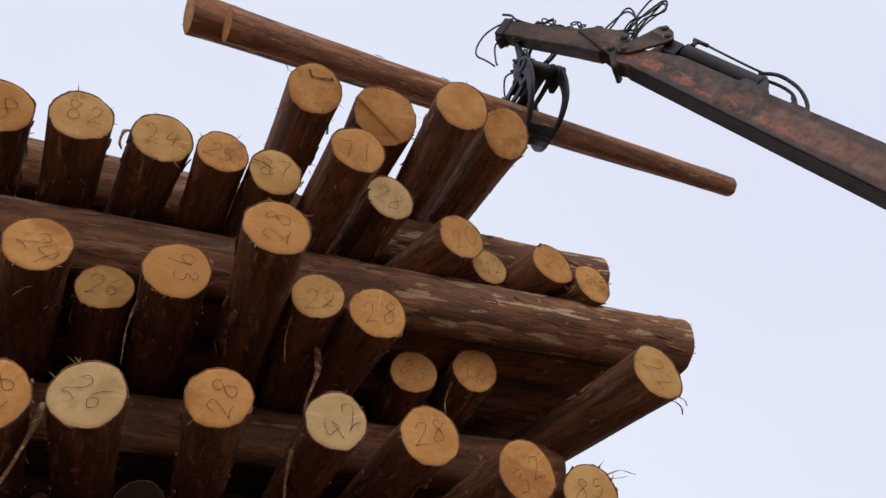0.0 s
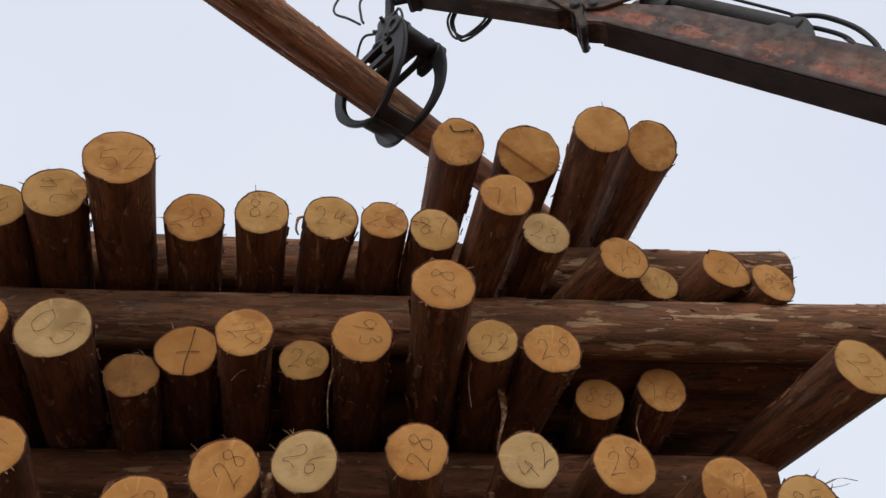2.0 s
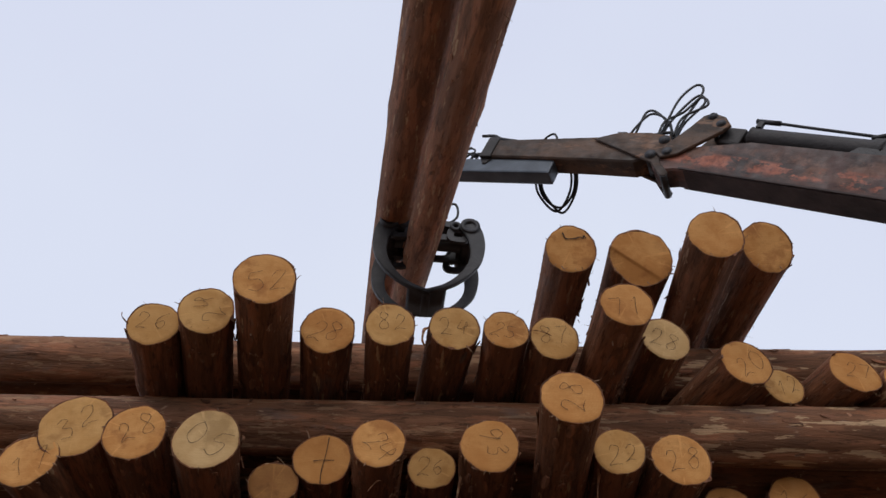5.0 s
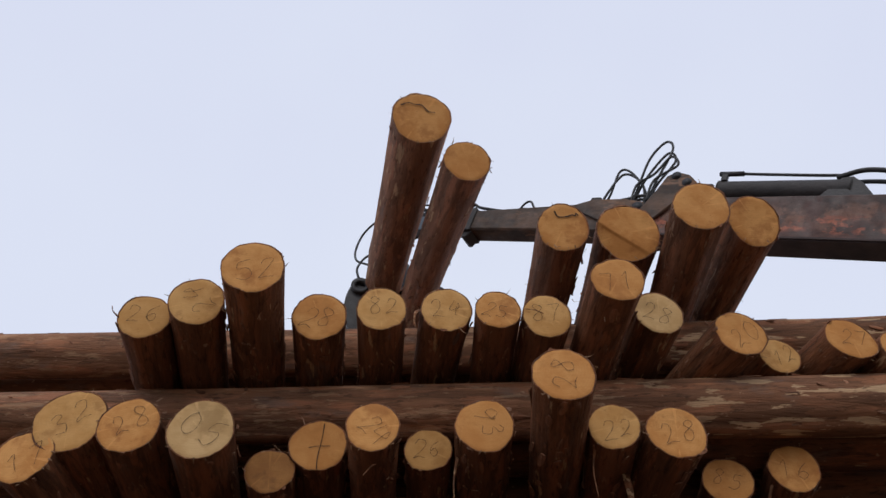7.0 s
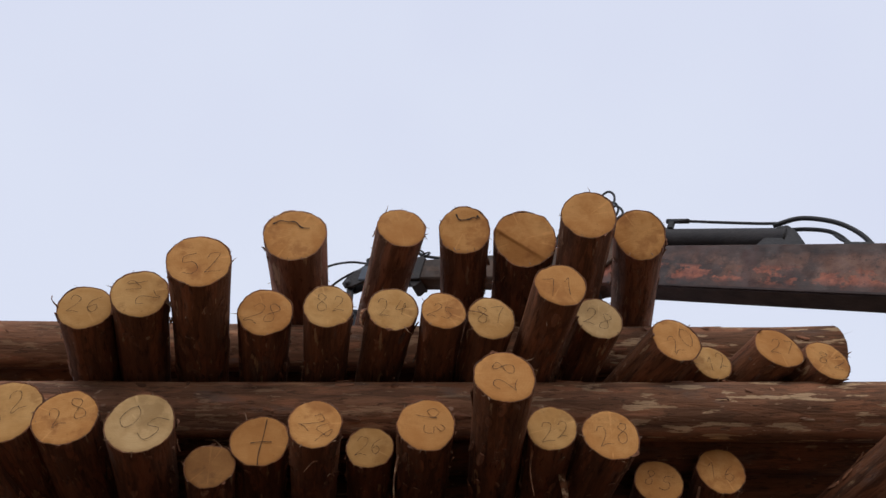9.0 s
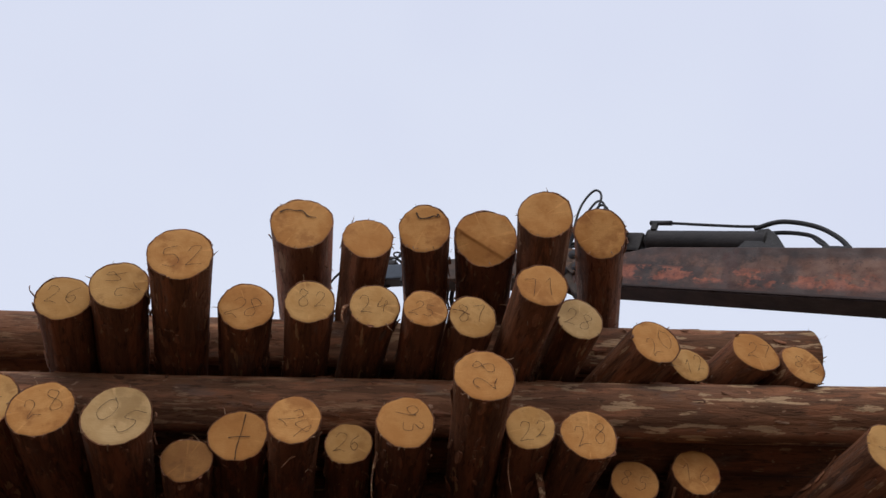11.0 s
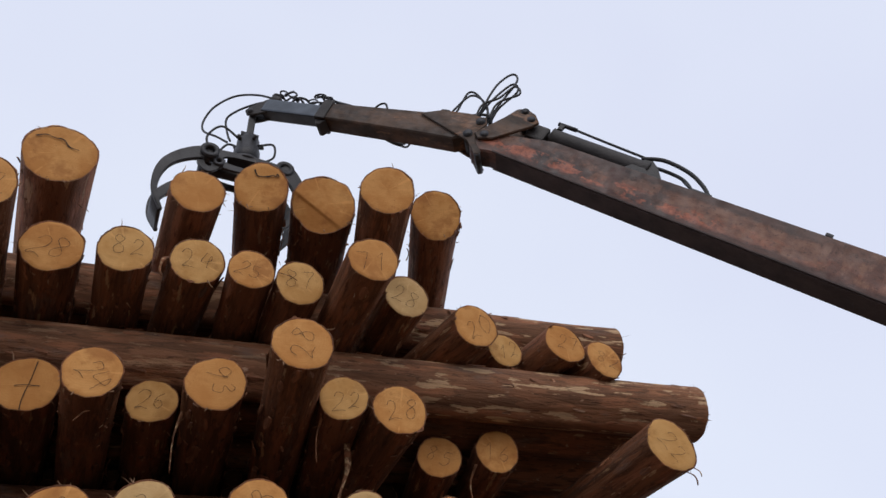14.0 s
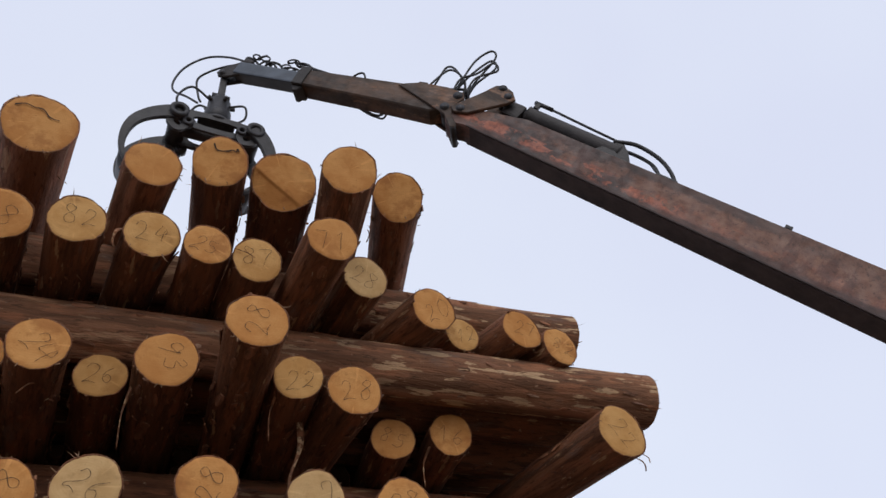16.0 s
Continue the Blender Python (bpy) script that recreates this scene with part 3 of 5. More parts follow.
bark_strip(log_a8, [(-0.12, -0.03, -0.012), (-0.06, -0.02, -0.014), (-0.02, 0.0, -0.014)], 0.005)
bark_strip(log_a1, [(-0.12, 0.02, 0.0), (-0.155, -0.01, -0.01), (-0.165, -0.04, -0.01)], 0.005)


def cross_log(x0, y0, x1, y1, z, r, taper, tone=WARM, bark=None):
    """A log laid across the layers; its thick end is at x0, y0."""
    p, q = Vector((x0, y0, z)), Vector((x1, y1, z))
    return make_log(axis_pose(p, q), 2 * r, (q - p).length, taper, tone, bark=bark or BARK_SCRAPED, label="long scraped log laid crosswise between two layers", group="crosswise logs", shreds=16, scales=bark)


cross_log(2.96, 3.33, -3.4, 4.00, 4.280, 0.152, 0.05)
cross_log(2.70, 3.69, -3.4, 4.36, 4.300, 0.178, 0.04)
cross_log(2.97, 3.80, -3.3, 4.50, 3.61, 0.180, 0.10, bark=BARK)
cross_log(3.02, 4.17, -3.3, 4.87, 3.64, 0.165, 0.10, bark=BARK)
cross_log(2.98, 4.53, -3.3, 5.20, 3.61, 0.170, 0.10, bark=BARK)
cross_log(3.22, 3.045, -3.4, 3.76, 3.70, 0.170, 0.18)
cross_log(3.05, 3.41, -3.2, 4.12, 3.665, 0.155, 0.12, bark=BARK)
cross_log(2.66, 3.70, -3.2, 4.20, 3.065, 0.165, 0.15, bark=BARK)
for k, z in enumerate((4.25, 3.66, 3.03, 2.42, 1.79, 1.16, 0.53)):
    cross_log(2.95 - 0.1 * (k % 3), 5.75, -3.1, 6.05, z - 0.12 if k < 3 else z, 0.150, 0.12, bark=BARK)
# extra logs added inside the stack, to close gaps to the sky
for y in (4.4, 4.75, 5.1, 5.45):
    for z in (2.98, 2.36):
        cross_log(2.70, y, -3.2, y + 0.3, z, 0.150, 0.12, bark=BARK)
for z in (2.42, 1.79, 1.16, 0.53):
    cross_log(2.80, 3.40, -3.2, 3.70, z, 0.165, 0.12, bark=BARK)


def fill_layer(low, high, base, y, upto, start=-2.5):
    """Thinner logs, added set back in a layer's gaps; near-black ends stand for shade."""
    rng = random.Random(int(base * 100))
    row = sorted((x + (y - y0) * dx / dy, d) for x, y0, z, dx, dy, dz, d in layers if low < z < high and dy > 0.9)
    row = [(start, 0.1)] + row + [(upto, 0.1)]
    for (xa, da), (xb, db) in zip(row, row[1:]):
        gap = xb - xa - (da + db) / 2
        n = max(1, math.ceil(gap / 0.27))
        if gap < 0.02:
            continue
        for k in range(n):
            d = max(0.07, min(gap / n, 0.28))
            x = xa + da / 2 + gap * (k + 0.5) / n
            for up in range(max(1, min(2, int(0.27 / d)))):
                pile_log(x, y + rng.uniform(0, 0.12), base + d * (up + 0.5), 0, d, DARK, "", 0, length=3.4, shreds=0, label="thin added log set back between its neighbours, shade put into its dark end")


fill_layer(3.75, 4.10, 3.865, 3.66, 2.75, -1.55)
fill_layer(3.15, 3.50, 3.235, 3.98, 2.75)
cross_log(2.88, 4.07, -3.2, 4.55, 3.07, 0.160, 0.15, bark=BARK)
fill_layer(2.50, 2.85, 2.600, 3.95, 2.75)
for z in (2.10, 1.48, 0.85, 0.22):
    for k in range(14):
        pile_log(-1.75 + 0.32 * k, 2.92 + 0.12 * math.sin(k * 2.3 + z * 5), z, 0, 0.30, (WARM, PALE, WARM, DULL)[(k + int(z * 10)) % 4], "", 0, el=0.0, shreds=0)

# ---- logs that move: two in the grapple, four on top of the stack ----
BOOM = [  # seconds, knuckle, direction of the main boom towards its foot, boom tip
    (0, (4.143, 3.686, 7.630), (0.382, -0.434, -0.816), (3.544, 4.459, 8.413)),
    (0.5, (3.566, 3.660, 7.383), (0.383, -0.456, -0.803), (2.804, 4.408, 8.586)),
    (1, (2.885, 3.534, 7.040), (0.465, -0.451, -0.762), (1.843, 4.315, 8.166)),
    (1.5, (2.161, 3.194, 6.638), (0.631, -0.341, -0.697), (1.013, 3.811, 7.308)),
    (2, (1.838, 3.068, 6.386), (0.668, -0.320, -0.672), (0.496, 3.700, 7.266)),
    (2.5, (1.763, 3.026, 6.329), (0.673, -0.308, -0.672), (0.354, 3.676, 7.275)),
    (3, (1.796, 3.068, 6.344), (0.694, -0.306, -0.651), (0.340, 3.851, 7.405)),
    (3.5, (1.849, 3.156, 6.354), (0.749, -0.273, -0.603), (0.311, 3.889, 7.375)),
    (4, (1.812, 3.160, 6.314), (0.659, -0.336, -0.673), (0.208, 3.942, 7.161)),
    (6.5, (1.603, 3.795, 5.739), (0.717, -0.479, -0.507), (-0.138, 4.840, 6.688)),
    (7, (1.620, 3.884, 5.645), (0.730, -0.495, -0.472), (-0.160, 4.973, 6.532)),
    (7.5, (1.838, 4.045, 5.702), (0.678, -0.517, -0.522), (-0.177, 5.125, 6.010)),
    (8, (1.920, 4.217, 5.677), (0.637, -0.571, -0.518), (-0.097, 5.182, 6.191)),
    (8.5, (1.961, 4.317, 5.660), (0.604, -0.615, -0.506), (-0.070, 5.134, 5.998)),
    (9, (1.740, 4.176, 5.466), (0.680, -0.571, -0.460), (-0.119, 5.161, 6.011)),
    (11.5, (1.786, 4.185, 5.485), (0.660, -0.586, -0.471), (0.285, 5.181, 6.043)),
    (12, (1.914, 4.071, 5.731), (0.640, -0.553, -0.533), (0.280, 5.098, 6.393)),
    (12.5, (1.990, 3.829, 6.096), (0.748, -0.413, -0.520), (0.165, 5.039, 6.832)),
    (13, (2.123, 3.702, 6.318), (0.720, -0.390, -0.574), (0.348, 4.861, 7.159)),
    (13.5, (2.229, 3.612, 6.473), (0.686, -0.380, -0.620), (0.472, 4.751, 7.407)),
    (14, (2.203, 3.624, 6.443), (0.693, -0.382, -0.612), (0.463, 4.749, 7.344)),
    (14.5, (2.184, 3.621, 6.427), (0.683, -0.388, -0.619), (0.424, 4.753, 7.305)),
    (15, (2.181, 3.625, 6.421), (0.668, -0.401, -0.627), (0.423, 4.756, 7.278)),
    (15.5, (2.201, 3.614, 6.447), (0.671, -0.393, -0.629), (0.446, 4.745, 7.319)),
    (16, (2.292, 3.561, 6.561), (0.647, -0.384, -0.659), (0.524, 4.701, 7.512)),
]
THICK_LOG = [  # seconds, butt, direction
    (0, (0.128, 4.578, 6.994), (0.988, 0.057, 0.146)),
    (0.5, (-0.487, 3.932, 6.785), (0.965, 0.205, 0.164)),
    (1, (-1.473, 3.874, 6.977), (0.938, 0.315, 0.149)),
    (1.5, (-1.933, 2.189, 5.231), (0.785, 0.542, 0.298)),
    (2, (-2.367, 1.746, 5.881), (0.766, 0.629, 0.133)),
    (2.5, (-1.713, 1.052, 5.757), (0.610, 0.780, 0.139)),
    (3, (-1.175, 0.800, 5.617), (0.425, 0.885, 0.189)),
    (3.5, (-0.795, 0.799, 5.573), (0.288, 0.939, 0.188)),
    (4, (-0.298, 0.730, 5.256), (0.113, 0.957, 0.266)),
    (6.5, (-0.024, 2.387, 5.522), (-0.105, 0.969, 0.225)),
    (7, (-0.043, 2.628, 5.262), (-0.100, 0.969, 0.225)),
    (7.5, (-0.036, 2.928, 4.902), (-0.065, 0.983, 0.174)),
    (8, (-0.157, 3.273, 4.538), (0.052, 0.995, 0.087)),
    (8.5, (-0.244, 3.000, 4.486), (0.070, 0.997, 0.035)),
    (9, (-0.445, 3.000, 4.575), (0.064, 0.997, 0.035)),
    (11.5, (-0.302, 3.000, 4.642), (0.061, 0.998, 0.035)),
    (12.5, (-0.322, 3.000, 4.637), (0.024, 0.999, 0.035)),
    (13.5, (-0.454, 3.000, 4.632), (-0.010, 0.999, 0.035)),
    (13.8, (-0.580, 3.000, 4.590), (-0.040, 0.999, 0.035)),
    (14.5, (-0.688, 3.000, 4.668), (-0.075, 0.997, 0.035)),
    (15.2, (-0.567, 3.000, 4.647), (-0.049, 0.998, 0.035)),
    (16, (-0.509, 3.000, 4.624), (-0.051, 0.998, 0.035)),
]
THIN_LOG = [  # seconds, butt, direction
    (0, (0.433, 4.395, 6.782), (0.988, 0.057, 0.146)),
    (0.5, (-0.154, 3.808, 6.571), (0.965, 0.205, 0.164)),
    (1, (-1.133, 3.792, 6.755), (0.938, 0.315, 0.149)),
    (1.5, (-1.550, 2.202, 5.072), (0.785, 0.542, 0.298)),
    (2, (-2.031, 1.799, 5.646), (0.766, 0.629, 0.133)),
    (2.5, (-1.463, 1.238, 5.485), (0.610, 0.780, 0.139)),
    (3, (-0.873, 0.994, 5.410), (0.425, 0.885, 0.189)),
    (3.5, (-0.551, 1.045, 5.349), (0.288, 0.939, 0.188)),
    (4, (-0.064, 1.022, 5.081), (0.113, 0.957, 0.266)),
    (6.5, (0.233, 2.552, 5.279), (-0.125, 0.969, 0.225)),
    (7, (0.243, 2.756, 5.034), (-0.125, 0.969, 0.225)),
    (7.5, (0.259, 3.082, 4.699), (-0.118, 0.978, 0.174)),
    (8, (0.258, 3.177, 4.507), (0.028, 0.996, 0.087)),
    (8.5, (0.179, 2.930, 4.480), (-0.033, 0.999, 0.035)),
    (9, (0.164, 2.930, 4.638), (-0.084, 0.996, 0.035)),
    (11.5, (0.060, 2.930, 4.498), (0.005, 0.999, 0.035)),
    (12.5, (0.065, 2.930, 4.506), (-0.007, 0.999, 0.035)),
    (16, (0.061, 2.930, 4.493), (-0.056, 0.998, 0.035)),
]
FIRST_LOG = [  # seconds, butt, direction
    (0, (0.804, 2.904, 4.673), (0.073, 0.998, 0.052)),
    (6.4, (0.804, 2.904, 4.673), (0.073, 0.998, 0.052)),
    (7, (0.806, 2.890, 4.651), (0.053, 0.998, 0.052)),
    (7.5, (0.788, 2.890, 4.649), (0.048, 0.997, 0.052)),
    (8, (0.756, 2.890, 4.646), (0.085, 0.995, 0.052)),
    (8.5, (0.683, 2.890, 4.643), (0.108, 0.993, 0.052)),
    (9, (0.527, 2.890, 4.626), (0.151, 0.987, 0.052)),
    (11.5, (0.387, 2.890, 4.601), (0.175, 0.983, 0.052)),
    (12.5, (0.387, 2.890, 4.603), (0.173, 0.983, 0.052)),
]
STEPPED_LOG = [  # seconds, butt, direction
    (0, (1.222, 2.912, 4.663), (0.085, 0.998, 0.052)),
    (6.4, (1.222, 2.912, 4.663), (0.085, 0.998, 0.052)),
    (7, (1.201, 2.930, 4.675), (0.067, 0.998, 0.052)),
    (7.5, (1.162, 2.930, 4.667), (0.066, 0.996, 0.052)),
    (8, (1.129, 2.930, 4.662), (0.104, 0.993, 0.052)),
    (8.5, (1.053, 2.930, 4.658), (0.142, 0.988, 0.052)),
    (9, (0.898, 2.930, 4.640), (0.156, 0.986, 0.052)),
    (11.5, (0.759, 2.930, 4.618), (0.185, 0.981, 0.052)),
    (12.5, (0.756, 2.930, 4.622), (0.185, 0.981, 0.052)),
]
HIGH_LOG = [  # seconds, butt, direction
    (0, (1.510, 2.552, 4.531), (0.124, 0.993, 0.052)),
    (6.4, (1.510, 2.552, 4.531), (0.124, 0.993, 0.052)),
    (7, (1.481, 2.559, 4.532), (0.116, 0.993, 0.052)),
    (7.5, (1.422, 2.559, 4.504), (0.109, 0.993, 0.052)),
    (8, (1.393, 2.559, 4.520), (0.115, 0.992, 0.052)),
    (8.5, (1.305, 2.559, 4.480), (0.163, 0.985, 0.052)),
    (9, (1.160, 2.559, 4.499), (0.175, 0.983, 0.052)),
    (11.5, (1.007, 2.559, 4.484), (0.226, 0.973, 0.052)),
    (12.5, (1.018, 2.559, 4.485), (0.230, 0.972, 0.052)),
]
OUTER_LOG = [  # seconds, butt, direction
    (0, (1.892, 2.706, 4.635), (0.074, 0.998, 0.052)),
    (6.4, (1.892, 2.706, 4.635), (0.074, 0.998, 0.052)),
    (7, (1.879, 2.750, 4.643), (0.054, 0.998, 0.052)),
    (7.5, (1.826, 2.750, 4.635), (0.072, 0.994, 0.052)),
    (8, (1.775, 2.750, 4.613), (0.144, 0.988, 0.052)),
    (8.5, (1.693, 2.750, 4.574), (0.191, 0.980, 0.052)),
    (9, (1.535, 2.750, 4.579), (0.267, 0.962, 0.052)),
    (11.5, (1.401, 2.750, 4.586), (0.310, 0.949, 0.052)),
    (12.5, (1.394, 2.750, 4.581), (0.312, 0.949, 0.052)),
]


def log_rows(rows):
    return [(t, axis_pose(p, Vector(p) + Vector(d))) for t, p, d in rows]


def loose_log(rows, dia, length, tone, text="", turn=0, bark=None, label="", taper=0.20, **more):
    return make_log(log_rows(rows)[0][1], dia, length, taper, tone, text, turn, bark=bark, label=label, group="loose logs on top", **more)


thick_log = loose_log(THICK_LOG, 0.365, 6.6, WARM, "w", 0, BARK_FRESH, "thick peeled-looking log carried by the grapple, cracked sawn end", scales=BARK_FRESH, taper=0.25, shreds=22, knots=34, tilt=0.06)
thin_log = loose_log(THIN_LOG, 0.290, 6.6, WARM, "", 0, BARK_FRESH, "long reddish log carried by the grapple beside a thicker one", scales=BARK_FRESH, taper=0.08, shreds=22, knots=34)
first_log = loose_log(FIRST_LOG, 0.308, 4.2, WARM, "c", 0, BARK_LOOSE, "loose log on top of the stack, curved split in its end", shreds=26, tilt=0.19)
stepped_log = loose_log(STEPPED_LOG, 0.375, 4.2, WARM, "", 0, BARK_LOOSE, "thick loose log with a stepped diagonal saw cut on its end", step=0.009, shreds=26, tilt=0.20)
high_log = loose_log(HIGH_LOG, 0.308, 4.2, WARM, "", 0, BARK_LOOSE, "highest loose log on top of the stack, plain sawn end", shreds=26, tilt=0.10)
outer_log = loose_log(OUTER_LOG, 0.302, 4.2, WARM, "", 0, BARK_LOOSE, "loose log at the outer edge of the top layer", shreds=26, tilt=0.30)


# strands of bark that hang from the carried logs
for ob, x, y, z, w in ((thin_log, 0.03, 0.125, 3.9, 0.004), (thin_log, -0.03, 0.12, 4.15, 0.003), (thin_log, 0.05, 0.115, 4.9, 0.003), (thin_log, 0.0, 0.115, 5.5, 0.006), (thin_log, 0.04, 0.105, 6.2, 0.005), (thick_log, -0.12, 0.12, 0.9, 0.005), (thick_log, -0.10, 0.13, 1.7, 0.004)):
    bark_strip(ob, [(x, y, z), (x + 0.01, y + 0.03, z + 0.01), (x - 0.005, y + 0.065, z + 0.03), (x, y + 0.10, z + 0.02)], w)


# ---- the loader crane ----
def worn_nodes(dirt, paint, dust, amount):
    def build(nt, bsdf):
        v = coords(nt, (1, 1, 1))
        streak = coords(nt, (0.5, 1, 1.4))
        base = ramp(nt, tex(nt, v, 5, 5), (0.35, tuple(0.55 * c for c in dirt)), (0.65, dirt))
        base = mix(nt, ramp(nt, tex(nt, streak, 2.2, 6, 0.65), (0.48, BW(0)), (0.60, BW(0.9))), base, dust)
        base = mix(nt, ramp(nt, tex(nt, streak, 6.5, 7, 0.7), (0.60 - amount, BW(0)), (0.66 - amount, BW(1))), base, paint)
        base = mix(nt, ramp(nt, tex(nt, v, 38, 4), (0.60, BW(0)), (0.72, BW(0.5))), base, tuple(0.3 * c for c in dirt))
        nt.links.new(base, bsdf.inputs["Base Color"])
        nt.links.new(ramp(nt, tex(nt, v, 12, 3), (0.3, BW(0.55)), (0.7, BW(0.85))), bsdf.inputs["Roughness"])
        bump(nt, bsdf, tex(nt, v, 45, 5, 0.65), 0.35, 0.006)

    return build


def boom_nodes(nt, bsdf):
    """Worn red paint: greasy near the knuckle and along the top, dusty tan towards the foot."""
    v = coords(nt, (1, 1, 1))
    long = coords(nt, (0.35, 1, 1.2))
    sep = nt.nodes.new("ShaderNodeSeparateXYZ")
    nt.links.new(nt.nodes.new("ShaderNodeTexCoord").outputs["Object"], sep.inputs[0])

    def spanned(axis, low, high, wobble):
        """0 to 1 between two places along an axis, with an uneven border."""
        rng = nt.nodes.new("ShaderNodeMapRange")
        rng.inputs["From Min"].default_value, rng.inputs["From Max"].default_value = low, high
        nt.links.new(sep.outputs[axis], rng.inputs["Value"])
        add = nt.nodes.new("ShaderNodeMath")
        add.operation = "MULTIPLY_ADD"
        add.inputs[1].default_value = wobble
        nt.links.new(tex(nt, v, 5, 6, 0.65), add.inputs[0])
        nt.links.new(rng.outputs[0], add.inputs[2])
        return add.outputs[0]

    grease = ramp(nt, tex(nt, long, 7, 7, 0.65), (0.35, (0.022, 0.016, 0.016)), (0.65, (0.085, 0.044, 0.034)))
    dust = ramp(nt, tex(nt, v, 9, 7, 0.66), (0.34, (0.105, 0.050, 0.034)), (0.5, (0.190, 0.092, 0.060)), (0.68, (0.250, 0.138, 0.092)))
    base = mix(nt, ramp(nt, tex(nt, v, 4.0, 7, 0.68), (0.47, BW(0)), (0.55, BW(0.6))), grease, dust)
    base = mix(nt, ramp(nt, spanned(0, 1.6, 2.4, 1.2), (0.75, BW(0)), (0.95, BW(0.85))), base, dust)
    # bright red where the paint is left, in chips along the lower half
    chips = ramp(nt, tex(nt, coords(nt, (0.6, 1, 1)), 8.5, 9, 0.70), (0.49, BW(0)), (0.525, BW(0.95)))
    low = ramp(nt, spanned(2, 0.15, 0.02, 0.7), (0.60, BW(0)), (0.85, BW(1)))
    near = ramp(nt, spanned(0, 2.3, 1.5, 0.8), (0.35, BW(0.12)), (0.75, BW(1)))
    red = mix(nt, 1.0, mix(nt, 1.0, chips, low, "MULTIPLY"), near, "MULTIPLY")
    base = mix(nt, red, base, ramp(nt, tex(nt, v, 22, 4), (0.35, (0.20, 0.060, 0.035)), (0.65, (0.40, 0.125, 0.068))))
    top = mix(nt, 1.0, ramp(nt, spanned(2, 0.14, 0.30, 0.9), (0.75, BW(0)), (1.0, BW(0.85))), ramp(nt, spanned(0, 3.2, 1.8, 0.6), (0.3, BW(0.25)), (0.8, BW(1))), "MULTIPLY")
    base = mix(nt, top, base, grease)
    base = mix(nt, ramp(nt, spanned(2, 0.03, -0.09, 0.9), (0.70, BW(0)), (1.0, BW(0.85))), base, grease)
    # stains that ran down, and specks
    base = mix(nt, ramp(nt, tex(nt, coords(nt, (1.2, 1, 0.4)), 3.2, 6, 0.6), (0.60, BW(0)), (0.64, BW(0.6))), base, (0.075, 0.030, 0.024))
    base = mix(nt, ramp(nt, tex(nt, v, 40, 5, 0.65), (0.58, BW(0)), (0.66, BW(0.55))), base, (0.026, 0.016, 0.013))
    nt.links.new(base, bsdf.inputs["Base Color"])
    nt.links.new(ramp(nt, tex(nt, v, 12, 3), (0.3, BW(0.5)), (0.7, BW(0.8))), bsdf.inputs["Roughness"])
    bump(nt, bsdf, tex(nt, v, 45, 5, 0.65), 0.4, 0.006)


BOOM_PAINT = material("worn_boom_paint", boom_nodes)
RED_PAINT = material("worn_red_paint", worn_nodes((0.068, 0.034, 0.027), (0.40, 0.105, 0.052), (0.185, 0.092, 0.064), 0.055))
BROWN_PAINT = material("dusty_brown_paint", worn_nodes((0.060, 0.038, 0.026), (0.190, 0.098, 0.054), (0.125, 0.070, 0.042), 0.03))
STEEL = material("grey_steel", plain((0.070, 0.083, 0.102), 0.45, 0.4, 0.25, 7.0, 0.15))
IRON = material("dark_iron", plain((0.020, 0.019, 0.021), 0.52, 0.1, 0.55, 9.0, 0.4))
GRIME = material("greasy_black_steel", plain((0.020, 0.016, 0.015), 0.6, 0.1, 0.5, 8.0, 0.4))
UNDERSIDE = material("dark_underside", plain((0.042, 0.027, 0.025), 0.8, 0, 0.5, 6.0, 0.4))
RUBBER = material("black_rubber", plain((0.018, 0.018, 0.019), 0.6))


def add_box(bm, x0, x1, y0, y1, z0, z1, bev=0.012):
    geo = bmesh.ops.create_cube(bm, size=1.0)
    for v in geo["verts"]:
        v.co = Vector((x0 + (v.co.x + 0.5) * (x1 - x0), y0 + (v.co.y + 0.5) * (y1 - y0), z0 + (v.co.z + 0.5) * (z1 - z0)))
    if bev:
        edges = {e for v in geo["verts"] for e in v.link_edges}
        bmesh.ops.bevel(bm, geom=list(edges), offset=bev, segments=2, affect="EDGES", profile=0.6)
    return bm


def add_prism(bm, outline, y0, y1, bev=0.006):
    """A plate with an outline in x and z, between two values of y."""
    a = [bm.verts.new((x, y0, z)) for x, z in outline]
    b = [bm.verts.new((x, y1, z)) for x, z in outline]
    faces = [bm.faces.new(a), bm.faces.new(b[::-1])]
    n = len(a)
    for k in range(n):
        faces.append(bm.faces.new((a[k], b[k], b[(k + 1) % n], a[(k + 1) % n])))
    bmesh.ops.recalc_face_normals(bm, faces=faces)
    if bev:
        bmesh.ops.bevel(bm, geom=list({e for f in faces[:2] for e in f.edges}), offset=bev, segments=1, affect="EDGES")
    return bm


